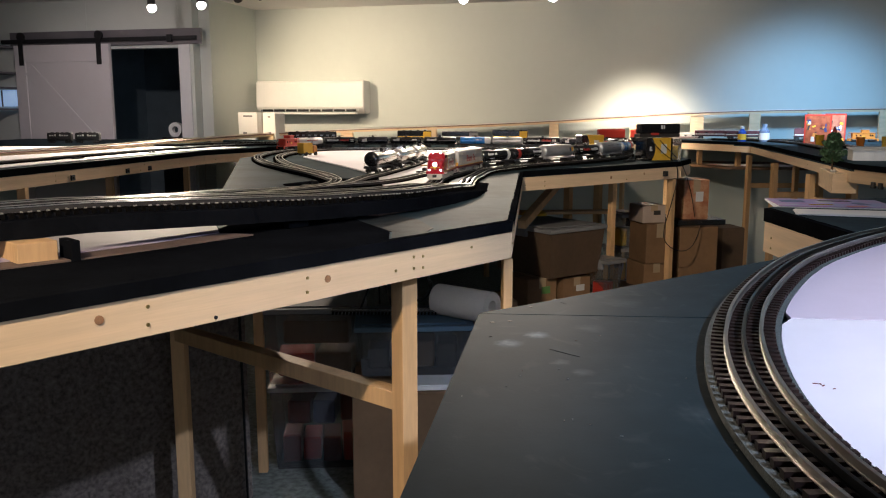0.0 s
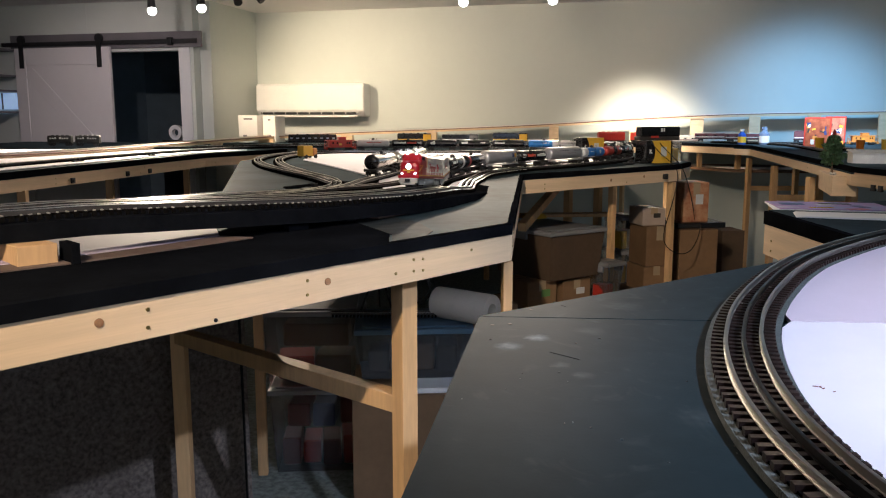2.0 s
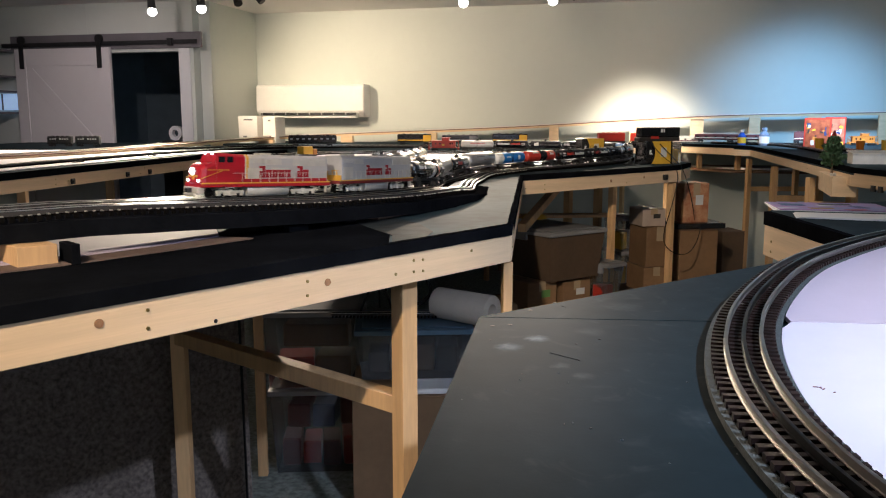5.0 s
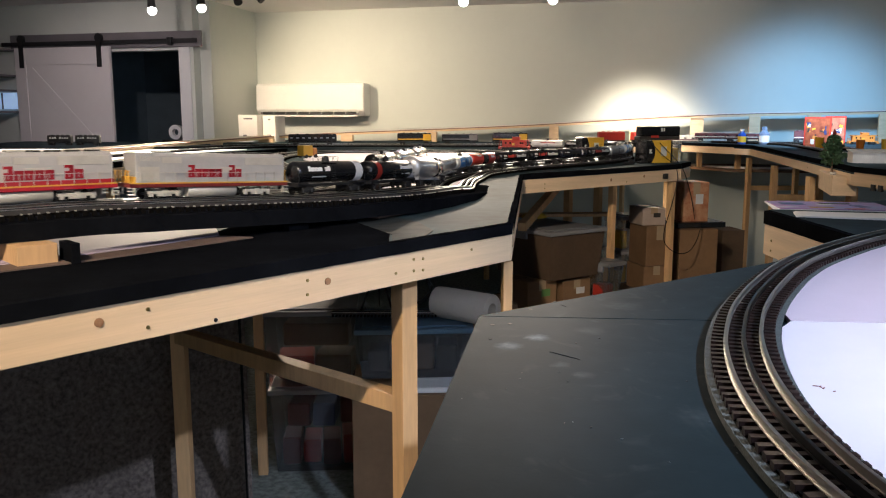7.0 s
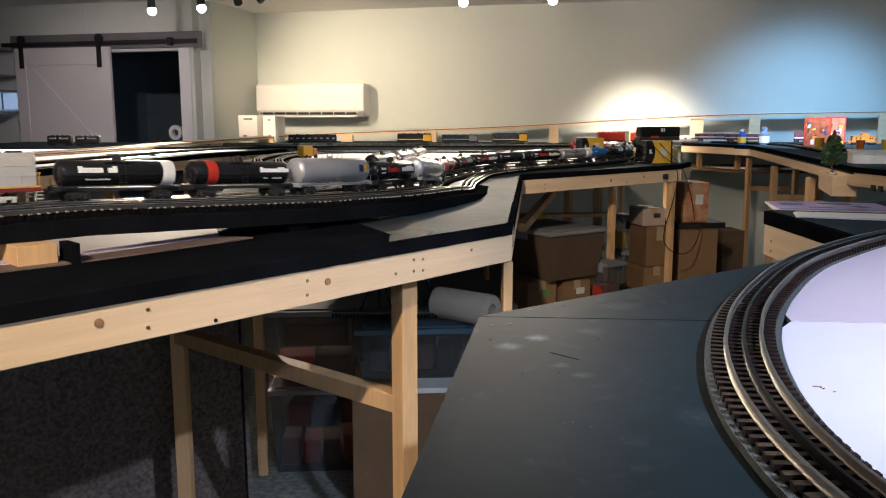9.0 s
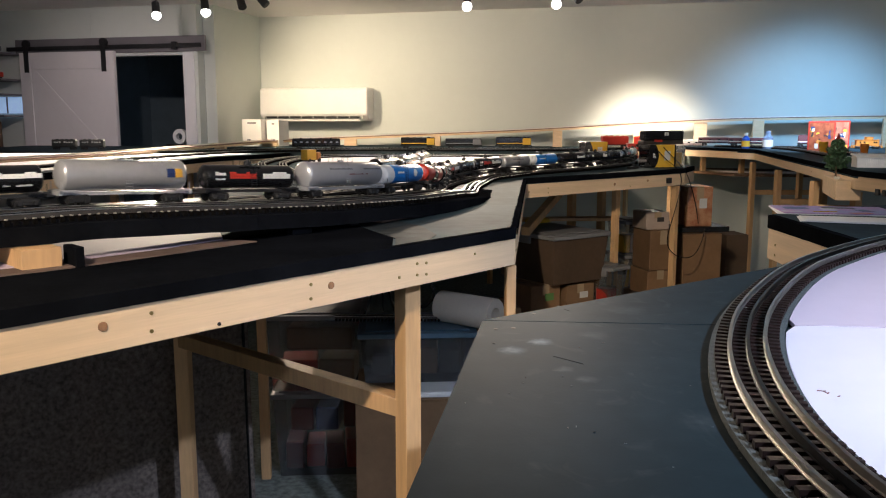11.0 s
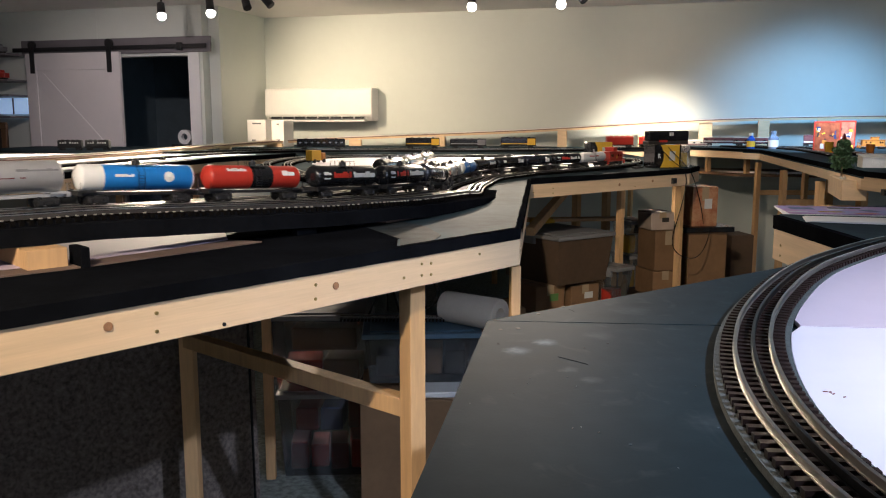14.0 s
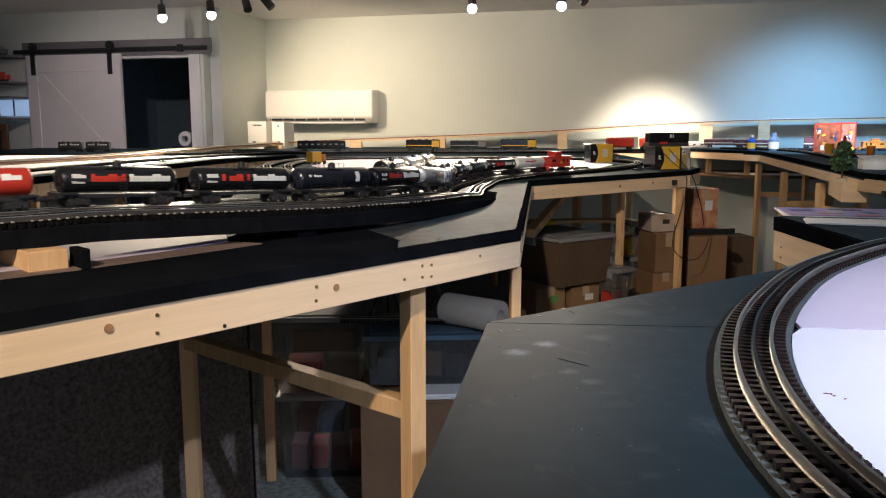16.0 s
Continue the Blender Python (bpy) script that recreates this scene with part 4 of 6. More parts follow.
    if cab:
        # cowl cab: red shoulder, raked windscreen and blunt nose
        def loft(sections, name, mat, label="", bev=0.0012):
            bm = bmesh.new()
            prev = None
            for x, w, zt, ch in sections:
                pr = [(-w, 0.0295), (w, 0.0295), (w, zt - ch), (w - ch, zt), (-w + ch, zt), (-w, zt - ch)]
                ring = [bm.verts.new((x, y, z)) for y, z in pr]
                if prev:
                    for k in range(6):
                        bm.faces.new((prev[k], prev[(k + 1) % 6], ring[(k + 1) % 6], ring[k]))
                else:
                    bm.faces.new(ring)
                prev = ring
            bm.faces.new(prev)
            bmesh.ops.recalc_face_normals(bm, faces=bm.faces)
            return part(name, bm, mat, ob, label, bevel=bev)
        loft([(front, 0.0262, 0.0863, 0.006), (h - 0.052, 0.0275, 0.089, 0.006), (h - 0.041, 0.0275, 0.0885, 0.008)], "cab", M_RED, "red cab")
        nose = loft([(h - 0.041, 0.0272, 0.072, 0.004), (h - 0.018, 0.0265, 0.0665, 0.006), (h - 0.009, 0.0225, 0.063, 0.008), (h - 0.006, 0.017, 0.058, 0.008)], "nose", M_RED, "red nose")
        loft([(h - 0.041, 0.026, 0.086, 0.008), (h - 0.033, 0.0245, 0.071, 0.004)], "windscreen_frame", M_RED)
        for y in (-0.0125, 0.0125):
            bm = bmesh.new()
            bm_box(bm, 0.0015, 0.017, 0.0105, pose(h - 0.0358, y, 0.0715, 0, -27, 0))
            part("windscreen", bm, M_DARKGLASS, ob, "dark glass")
        for s in (-1, 1):
            bm = bmesh.new()
            for x, w in ((h - 0.052, 0.014), (h - 0.071, 0.013)):
                bm_box(bm, w, 0.0012, 0.011, Matrix.Translation((x, s * 0.0276, 0.071)))
            part("side_window", bm, M_DARKGLASS, ob, "dark glass")
            bm = bmesh.new()
            bm_box(bm, 0.05, 0.001, 0.0016, pose(h - 0.045, s * 0.0278, 0.055, 0, 0, 0))
            bm_box(bm, 0.05, 0.001, 0.0014, pose(h - 0.03, s * 0.0279, 0.046, 0, 18, 0))
            part("nose_stripe", bm, M_YELLOW, ob, "yellow stripe")
        bm = bmesh.new()
        bm_box(bm, 0.0014, 0.03, 0.004, Matrix.Translation((h - 0.006, 0, 0.041)))
        bm_box(bm, 0.0016, 0.008, 0.013, Matrix.Translation((h - 0.006, 0, 0.036)))
        part("nose_badge", bm, M_YELLOW, ob, "plain yellow badge")
        for name, x, y, z, r, e in (("headlight", h - 0.0045, 0, 0.0525, 0.0066, M_HEADLIGHT), ("marker_light", h - 0.0075, -0.018, 0.0345, 0.003, M_MARKER), ("marker_light", h - 0.0075, 0.018, 0.0345, 0.003, M_MARKER), ("number_light", h - 0.042, -0.0125, 0.0875, 0.0026, M_MARKER), ("number_light", h - 0.042, 0.0125, 0.0875, 0.0026, M_MARKER)):
            bm = bmesh.new()
            bm_cyl(bm, r * 1.25, r * 1.25, 0.003, Matrix.Translation((x - 0.0015, y, z)) @ pose(0, 0, 0, 0, 90), 16)
            lamp = part(name, bm, M_SILVER3, ob)
            bm = bmesh.new()
            bm_cyl(bm, r, r * 0.7, 0.0025, Matrix.Translation((x + 0.0012, y, z)) @ pose(0, 0, 0, 0, 90), 16)
            part("lens", bm, e, lamp, "glowing white lens")
        bm = bmesh.new()
        bm_box(bm, 0.016, 0.05, 0.014, Matrix.Translation((h - 0.007, 0, 0.0085)))
        bm_box(bm, 0.006, 0.04, 0.006, pose(h + 0.001, 0, 0.004, 0, 20, 0))
        part("pilot", bm, M_SILVER3, ob, "silver pilot", bevel=0.0015)
        bm = bmesh.new()
        bm_box(bm, 0.014, 0.012, 0.008, Matrix.Translation((h + 0.004, 0, 0.012)))
        part("coupler", bm, M_IRON, ob, bevel=0.001)
        loft([(front - 0.002, 0.0266, 0.0867, 0.006), (front - 0.008, 0.0266, 0.0867, 0.006)], "shoulder_band", M_YELLOW, "yellow band", 0)
        bm = bmesh.new()
        for s in (-1, 1):
            bm_box(bm, L * 0.66, 0.0012, 0.0075, Matrix.Translation((-0.045, s * 0.0265, 0.0305)))
        part("lower_band", bm, M_RED, ob, "red lower band")
    # fuel tank, trucks, coupler
    bm = bmesh.new()
    lathe(bm, [(-0.052, 0.011), (-0.05, 0.0125), (0.05, 0.0125), (0.052, 0.011)], Matrix.Translation((0, 0.013, 0.0135)), 16)
    lathe(bm, [(-0.052, 0.011), (-0.05, 0.0125), (0.05, 0.0125), (0.052, 0.011)], Matrix.Translation((0, -0.013, 0.0135)), 16)
    part("fuel_tank", bm, M_SILVER3, ob, "silver fuel tank", smooth=True)
    for x in (-h + 0.075, h - 0.075):
        truck(ob, x, M_SILVER3, 0.027, 3, True)
    bm = bmesh.new()
    bm_box(bm, 0.02, 0.008, 0.006, Matrix.Translation((-h - 0.001, 0, 0.013)))
    part("coupler", bm, M_IRON, ob, bevel=0.001)
    return ob


def tank_car(L, body, label, r=0.0235, bands=(), marks=(), dome=True, low=None, seed=1):
    """A tank car; bands are (from, to, material) in shares of the tank's length from its front, marks are (from, to, low, high, material, count)."""
    ob = thing("tank_car", label, "model train", "freight train")
    rnd = random.Random(seed)
    h = L / 2 - 0.008
    zc = 0.0245 + r
    bm = bmesh.new()
    bm_box(bm, L - 0.012, 0.018, 0.006, Matrix.Translation((0, 0, 0.0165)))
    part("underframe", bm, low or M_IRON, ob)
    for s in (-1, 1):
        bm = bmesh.new()
        bm_box(bm, 0.03, 0.05, 0.003, Matrix.Translation((s * (h - 0.014), 0, 0.0225)))
        bm_box(bm, 0.006, 0.05, 0.008, Matrix.Translation((s * (h + 0.001), 0, 0.017)))
        part("end_platform", bm, low or M_IRON, ob)
        for y in (-1, 1):
            bm = bmesh.new()
            between((s * (h - 0.002), y * 0.024, 0.0262), (s * (h - 0.05), y * 0.024, 0.0262), 0.001, 0.001, bm)
            between((s * (h - 0.001), y * 0.024, 0.0245), (s * (h - 0.001), y * 0.024, 0.04), 0.001, 0.001, bm)
            part("grab_rail", bm, low or M_IRON, ob)
    cap = r * 0.42
    prof = [(-h, 0.001)] + [(-h + cap * (1 - math.cos(radians(a))), r * math.sin(radians(a))) for a in (20, 40, 60, 78)]
    prof += [(-h + cap, r), (h - cap, r)] + [(h - cap * (1 - math.cos(radians(a))), r * math.sin(radians(a))) for a in (78, 60, 40, 20)] + [(h, 0.001)]
    bm = bmesh.new()
    lathe(bm, prof, Matrix.Translation((0, 0, zc)), 28)
    bmesh.ops.recalc_face_normals(bm, faces=bm.faces)
    tank = part("tank", bm, body, ob, smooth=True)
    for a, b, mat in bands:
        x0, x1 = h - a * 2 * h, h - b * 2 * h
        bm = bmesh.new()
        lo, hi = min(x0, x1), max(x0, x1)
        if a <= 0 or b >= 1:   # a coloured end follows the dished head
            pr = [(x, rr + 0.0004) for x, rr in prof if lo - 1e-6 <= x <= hi + 1e-6]
            inner = hi if b >= 1 else lo
            pr = sorted(pr + [(inner, r + 0.0004)])
        else:
            pr = [(lo, r + 0.0004), (hi, r + 0.0004)]
        lathe(bm, pr, Matrix.Translation((0, 0, zc)), 28)
        bmesh.ops.recalc_face_normals(bm, faces=bm.faces)
        part("paint_band", bm, mat, tank, smooth=True)
    for a, b, z0, z1, mat, count in marks:
        x0, x1 = h - a * 2 * h, h - b * 2 * h
        for s in (-1, 1):
            bm = bmesh.new()
            w = (x1 - x0) / count
            if count == 1 and mat is M_WHITE:   # a round emblem
                zm, half = (z0 + z1) / 2, (z1 - z0) / 2
                mid = bm.verts.new(((x0 + x1) / 2, s * (r + 0.0012) * math.cos(zm / r), zc + (r + 0.0012) * math.sin(zm / r)))
                rim = []
                for k in range(16):
                    ang = (zm + half * math.sin(k * math.pi / 8)) / r
                    rim.append(bm.verts.new(((x0 + x1) / 2 + half * math.cos(k * math.pi / 8), s * (r + 0.0008) * math.cos(ang), zc + (r + 0.0008) * math.sin(ang))))
                for k in range(16):
                    bm.faces.new((mid, rim[k], rim[(k + 1) % 16]))
                part("emblem", bm, mat, tank, "plain round white emblem")
                continue
            for i in range(count):
                if rnd.random() < 0.07:
                    continue
                tall = z1 if (i % 5 == 0 or rnd.random() < 0.25) else z0 + (z1 - z0) * 0.75
                cx = x0 + (i + 0.5) * w
                a0, a1 = math.asin(max(-0.98, min(0.98, z0 / r * 1.0))), math.asin(max(-0.98, min(0.98, tall / r)))
                vs = []
                for ang in np.linspace(a0, a1, 3):
                    for dx in (-abs(w) * 0.49, abs(w) * 0.49):
                        vs.append(bm.verts.new((cx + dx, s * (r + 0.0007) * math.cos(ang), zc + (r + 0.0007) * math.sin(ang))))
                for k in (0, 2):
                    bm.faces.new((vs[k], vs[k + 1], vs[k + 3], vs[k + 2]))
            part("lettering", bm, mat, tank)
    # dome, walkway and rail
    bm = bmesh.new()
    if dome:
        bm_cyl(bm, 0.0085, 0.008, 0.010, Matrix.Translation((0, 0, zc + r - 0.002)), 16)
        bm_cyl(bm, 0.005, 0.003, 0.004, Matrix.Translation((0, 0, zc + r + 0.008)), 12)
    else:
        bm_cyl(bm, 0.006, 0.006, 0.006, Matrix.Translation((0, 0, zc + r - 0.002)), 12)
    part("dome", bm, body if not dome else M_IRON, ob, bevel=0.0006)
    bm = bmesh.new()
    for s in (-1, 1):
        bm_box(bm, 0.05, 0.005, 0.001, Matrix.Translation((0, s * 0.013, zc + r - 0.001)))
        for k in (-0.024, -0.008, 0.008, 0.024):
            between((k, s * 0.0155, zc + r - 0.001), (k, s * 0.0155, zc + r + 0.010), 0.0008, 0.0008, bm)
        between((-0.024, s * 0.0155, zc + r + 0.010), (0.024, s * 0.0155, zc + r + 0.010), 0.0008, 0.0008, bm)
        for x in (-0.006, 0.006):
            between((x, s * 0.0255, 0.02), (x, s * 0.0245, zc + 0.012), 0.0007, 0.0007, bm)
            between((x, s * 0.0245, zc + 0.012), (x, s * 0.014, zc + r), 0.0007, 0.0007, bm)
        for k in range(7):
            between((-0.006, s * 0.0255, 0.022 + k * 0.005), (0.006, s * 0.0255, 0.022 + k * 0.005), 0.0007, 0.0007, bm)
    part("walkway", bm, low or M_IRON, ob)
    for x in (-h + 0.032, h - 0.032):
        truck(ob, x, M_IRON)
    for s in (-1, 1):
        bm = bmesh.new()
        bm_box(bm, 0.018, 0.007, 0.005, Matrix.Translation((s * (h + 0.009), 0, 0.013)))
        part("coupler", bm, M_IRON, ob, bevel=0.001)
    return ob


def caboose(mat, label, group="freight train", L=0.225):
    ob = thing("caboose", label, "model train", group)
    h = L / 2
    bm = bmesh.new()
    bm_box(bm, L - 0.016, 0.054, 0.006, Matrix.Translation((0, 0, 0.020)))
    part("frame", bm, mat, ob, bevel=0.0008)
    bm = bmesh.new()
    bm_box(bm, L - 0.065, 0.05, 0.040, Matrix.Translation((0, 0, 0.026)))
    part("body", bm, mat, ob, bevel=0.001)
    bm = bmesh.new()
    bm_box(bm, L - 0.03, 0.056, 0.004, Matrix.Translation((0, 0, 0.066)))
    part("roof", bm, mat, ob, bevel=0.0015)
    bm = bmesh.new()
    bm_box(bm, 0.05, 0.046, 0.018, Matrix.Translation((0.012, 0, 0.070)))
    cup = part("cupola", bm, mat, ob, bevel=0.001)
    bm = bmesh.new()
    bm_box(bm, 0.058, 0.05, 0.003, Matrix.Translation((0.012, 0, 0.088)))
    part("cupola_roof", bm, mat, cup, bevel=0.001)
    for s in (-1, 1):
        for x in (-0.055, -0.025, 0.045, 0.06):
            bm = bmesh.new()
            bm_box(bm, 0.010, 0.0012, 0.012, Matrix.Translation((x, s * 0.0252, 0.044)))
            part("window", bm, M_DARKGLASS, ob)
        bm = bmesh.new()
        bm_box(bm, 0.018, 0.0012, 0.014, Matrix.Translation((-0.004, s * 0.0254, 0.034)))
        part("badge", bm, M_YELLOW, ob, "plain yellow badge")
        bm = bmesh.new()
        for y in (-0.022, 0, 0.022):
            between((s * (h - 0.01), y, 0.026), (s * (h - 0.01), y, 0.048), 0.0014, 0.0014, bm)
        between((s * (h - 0.01), -0.024, 0.048), (s * (h - 0.01), 0.024, 0.048), 0.0014, 0.0014, bm)
        for y in (-0.024, 0.024):
            between((s * (h - 0.012), y, 0.026), (s * (h - 0.012), y, 0.066), 0.0012, 0.0012, bm)
            bm_box(bm, 0.012, 0.008, 0.012, Matrix.Translation((s * (h - 0.012), y, 0.008)))
        part("end_rail", bm, mat, ob)
        truck(ob, s * (h - 0.05), M_IRON)
    return ob


def build_train():
    """(thing, distance of its middle behind the train's nose, length)."""
    W, K, R, BL, S = M_WHITE, M_BLK, M_RED2, M_BLUE, M_TANKSILVER
    text2 = ((0.24, 0.53, -0.003, 0.010, M_RED2, 8), (0.56, 0.92, -0.003, 0.010, M_GREYWHITE, 9), (0.09, 0.2, 0.003, 0.010, M_GREYWHITE, 3), (0.09, 0.19, -0.006, -0.002, M_GREYWHITE, 3))
    cars = [(locomotive(True), 0.014, 0.349), (locomotive(False), 0.360, 0.712)]
    rows = [
        (0.735, 0.958, K, "glossy black model tank car with one white end band", dict(bands=[(0.86, 0.97, W)], marks=[(0.14, 0.46, 0.002, 0.013, W, 8), (0.2, 0.4, -0.011, -0.008, M_GREYWHITE, 9)])),
        (0.983, 1.216, K, "glossy black model tank car with a red band", dict(bands=[(0.14, 0.24, R)], marks=[(0.66, 0.97, 0.002, 0.012, W, 8), (0.7, 0.9, -0.011, -0.008, M_GREYWHITE, 9)])),
        (1.232, 1.476, S, "long silver-grey model tank car with a blue and yellow flash", dict(r=0.0275, low=M_TANKSILVER, dome=False, bands=[], marks=[(0.80, 0.87, -0.004, 0.012, M_NAVY, 1), (0.87, 0.93, -0.004, 0.012, M_YELLOW, 1)])),
        (1.506, 1.725, K, "black model tank car with red and white writing bars", dict(marks=text2)),
        (1.745, 2.020, S, "long silver model tank car with grey writing bars", dict(r=0.0275, dome=False, low=M_TANKSILVER, marks=[(0.25, 0.55, 0.010, 0.014, M_DIM, 9), (0.7, 0.95, 0.010, 0.014, M_DIM, 7), (0.5, 0.75, -0.001, 0.001, M_DKRED, 8)])),
        (2.035, 2.262, BL, "bright blue model tank car with white end", dict(bands=[(-0.01, 0.2, W), (0.955, 1.01, W)], marks=[(0.28, 0.44, 0.002, 0.007, W, 6), (0.68, 0.8, -0.008, 0.012, W, 1)])),
        (2.282, 2.509, R, "red model tank car with a black middle band", dict(bands=[(0.44, 0.66, K)], marks=[(0.18, 0.38, 0.012, 0.018, M_GREYWHITE, 7), (0.76, 0.9, 0.004, 0.014, W, 2)])),
        (2.541, 2.762, K, "black model tank car with red and white writing bars", dict(marks=text2)),
        (2.796, 3.02, K, "black model tank car with red and white writing bars", dict(marks=text2)),
        (3.035, 3.273, M_BLK2, "blue-black model tank car with a white emblem bar", dict(marks=[(0.74, 0.86, -0.008, 0.014, W, 2), (0.1, 0.3, 0.004, 0.009, M_GREYWHITE, 6)])),
        (3.288, 3.527, K, "black model tank car with red and white writing bars", dict(marks=text2)),
        (3.542, 3.755, S, "bright silver model tank car with a domed top", dict(marks=[(0.3, 0.7, 0.004, 0.010, M_DIM, 8)])),
        (3.760, 3.977, BL, "bright blue model tank car with white end", dict(bands=[(-0.01, 0.2, W)], marks=[(0.3, 0.5, 0.002, 0.007, W, 6)])),
        (3.998, 4.226, K, "black model tank car with white writing bars", dict(marks=[(0.6, 0.9, -0.002, 0.010, W, 6)])),
        (4.236, 4.454, K, "black model tank car with white writing bars", dict(marks=[(0.15, 0.3, 0.0, 0.009, W, 3), (0.7, 0.9, -0.004, 0.012, W, 2)])),
        (4.464, 4.677, M_BLK2, "blue-black model tank car with a white emblem bar", dict(marks=[(0.7, 0.85, -0.008, 0.013, W, 2)])),
        (4.687, 4.915, K, "black model tank car with red and white writing bars", dict(marks=text2)),
        (4.925, 5.153, K, "white model tank car with red writing bars", dict(marks=[(0.25, 0.7, 0.003, 0.008, M_RED2, 8)], seed=5)),
    ]
    for i, (a, b, mat, label, kw) in enumerate(rows):
        if i == 17:
            car = tank_car(b - a + 0.012, M_WHITE, label, low=M_IRON, **kw)
        else:
            car = tank_car(b - a + 0.012, mat, label, **{"seed": i + 3, **kw})
        cars.append((car, a, b))
    cars.append((caboose(M_RED2, "bright red model caboose with a cupola"), 5.163, 5.372))
    return [(ob, (a + b) / 2, b - a) for ob, a, b in cars]


def stand(ob, x, y, z, turn):
    ob.matrix_basis = pose(x, y, z, 0, 0, turn)
    return ob


def build_static_trains():
    g = "parked model trains"
    for i, (x, y, a) in enumerate(((-0.235, 3.13, 256), (-0.165, 3.42, 259), (-0.115, 3.72, 262))):
        car = tank_car(0.27, M_CHROME if i else M_CHROME, "chrome model tank car with riveted dome, parked", r=0.027, bands=[(-0.01, 0.10, M_BLK)] if i == 0 else [], low=M_IRON, marks=(), seed=i)
        tagged(car, group=g)
        bm = bmesh.new()
        for k in range(9):
            bm_cyl(bm, 0.004, 0.003, 0.008, Matrix.Translation((-0.10 + k * 0.025, 0, 0.077)), 8)
        part("hatch", bm, M_CHROME, car)
        stand(car, x, y, 1.245, a)

    def shell(label, x, y, z, turn, L, hgt, mat, mat2, roof, hood=True, windows=0):
        ob = thing("parked_railcar", label, "model train", g)
        bm = bmesh.new()
        bm_box(bm, L, 0.052, 0.007, Matrix.Translation((0, 0, 0.018)))
        part("frame", bm, M_IRON, ob)
        bm = bmesh.new()
        bm_box(bm, L * 0.97, 0.05, hgt - 0.026, Matrix.Translation((0, 0, 0.025)))
        part("body", bm, mat, ob, bevel=0.004)
        bm = bmesh.new()
        bm_box(bm, L * 0.95, 0.046, 0.006, Matrix.Translation((0, 0, hgt - 0.002)))
        for k in range(4):
            bm_box(bm, 0.02, 0.02, 0.005, Matrix.Translation((-L * 0.3 + k * L * 0.2, 0, hgt + 0.003)))
        part("roof", bm, roof, ob, bevel=0.002)
        if mat2:
            bm = bmesh.new()
            for s in (-1, 1):
                bm_box(bm, L * 0.94, 0.001, 0.008, Matrix.Translation((0, s * 0.0255, 0.034)))
                if hood:
                    bm_box(bm, L * 0.22, 0.001, hgt - 0.032, Matrix.Translation((L * 0.36, s * 0.0258, 0.027)))
            part("stripe", bm, mat2, ob)
        for k in range(windows):
            for s in (-1, 1):
                bm = bmesh.new()
                bm_box(bm, L * 0.05, 0.001, 0.010, Matrix.Translation((-L * 0.42 + k * L * 0.84 / max(1, windows - 1), s * 0.0256, hgt * 0.62)))
                part("window", bm, M_GLOWPANE if windows > 7 else M_DARKGLASS, ob)
        for s in (-1, 1):
            truck(ob, s * L * 0.34, M_IRON)
        stand(ob, x, y, z, turn)
        return ob

    shell("black model passenger car with small lit windows, parked", -1.06, 6.72, 1.247, 8, 0.40, 0.082, M_BLK, None, M_BLK, windows=8)
    shell("yellow and black model diesel parked at the wall", -0.245, 7.085, 1.247, 1, 0.30, 0.085, M_BLK, M_YELLOW2, M_BLK, windows=2)
    shell("black and grey model diesel parked at the wall", 0.145, 7.1, 1.247, 1, 0.32, 0.078, M_BLK, M_DIM, M_DIM, windows=3)
    shell("blue-black model diesel with yellow cab end, parked", 0.575, 7.1, 1.247, 0, 0.31, 0.088, M_BLK2, M_YELLOW2, M_BLK, windows=2)
    shell("bright red model boxcar parked at the wall", 1.48, 7.28, 1.247, 10, 0.25, 0.095, M_RED2, None, M_RED2, hood=False)
    shell("bright red model boxcar parked at the wall", 1.78, 7.48, 1.247, 38, 0.22, 0.09, M_RED2, None, M_RED2, hood=False)
    for x, y, a in ((2.42, 7.35, -60), (2.62, 7.15, -60)):
        shell("maroon model passenger car with a pale roof, parked", x, y, RT + 0.02, a + 45, 0.36, 0.07, M_MAROON, M_SILVER3, M_SILVER3, hood=False, windows=5)
    shell("maroon model hopper parked on the side bench", 3.05, 7.0, RT + 0.02, -20, 0.15, 0.09, M_MAROON, M_WHITE, M_MAROON, hood=False)
    shell("silver model passenger car with bright roof, parked", 2.2, 7.62, RT - 0.013, -14, 0.38, 0.075, M_SILVER3, M_MAROON, M_SILVER, hood=False, windows=6)
    stand(caboose(M_ORANGE, "orange model caboose parked on the side bench", g), 3.2, 6.3, RT + 0.02, -8)
    # gondolas in front of the sliding door
    for x in (-3.02, -2.80):
        ob = shell("dark model hopper with pale writing bars, parked", x, 6.52, 1.247, 3, 0.19, 0.075, M_IRON, None, M_IRON, hood=False)
        bm = bmesh.new()
        bars(bm, -0.075, 0.075, 0.052, 0.066, -0.0262, 8, random.Random(3))
        part("lettering", bm, M_GREYWHITE, ob)


# ---- room fittings ----
def room_box(bm, x0, x1, y0, y1, z0, z1):
    bm_box(bm, x1 - x0, y1 - y0, z1 - z0, ROOM @ Matrix.Translation(((x0 + x1) / 2, (y0 + y1) / 2, z0)))


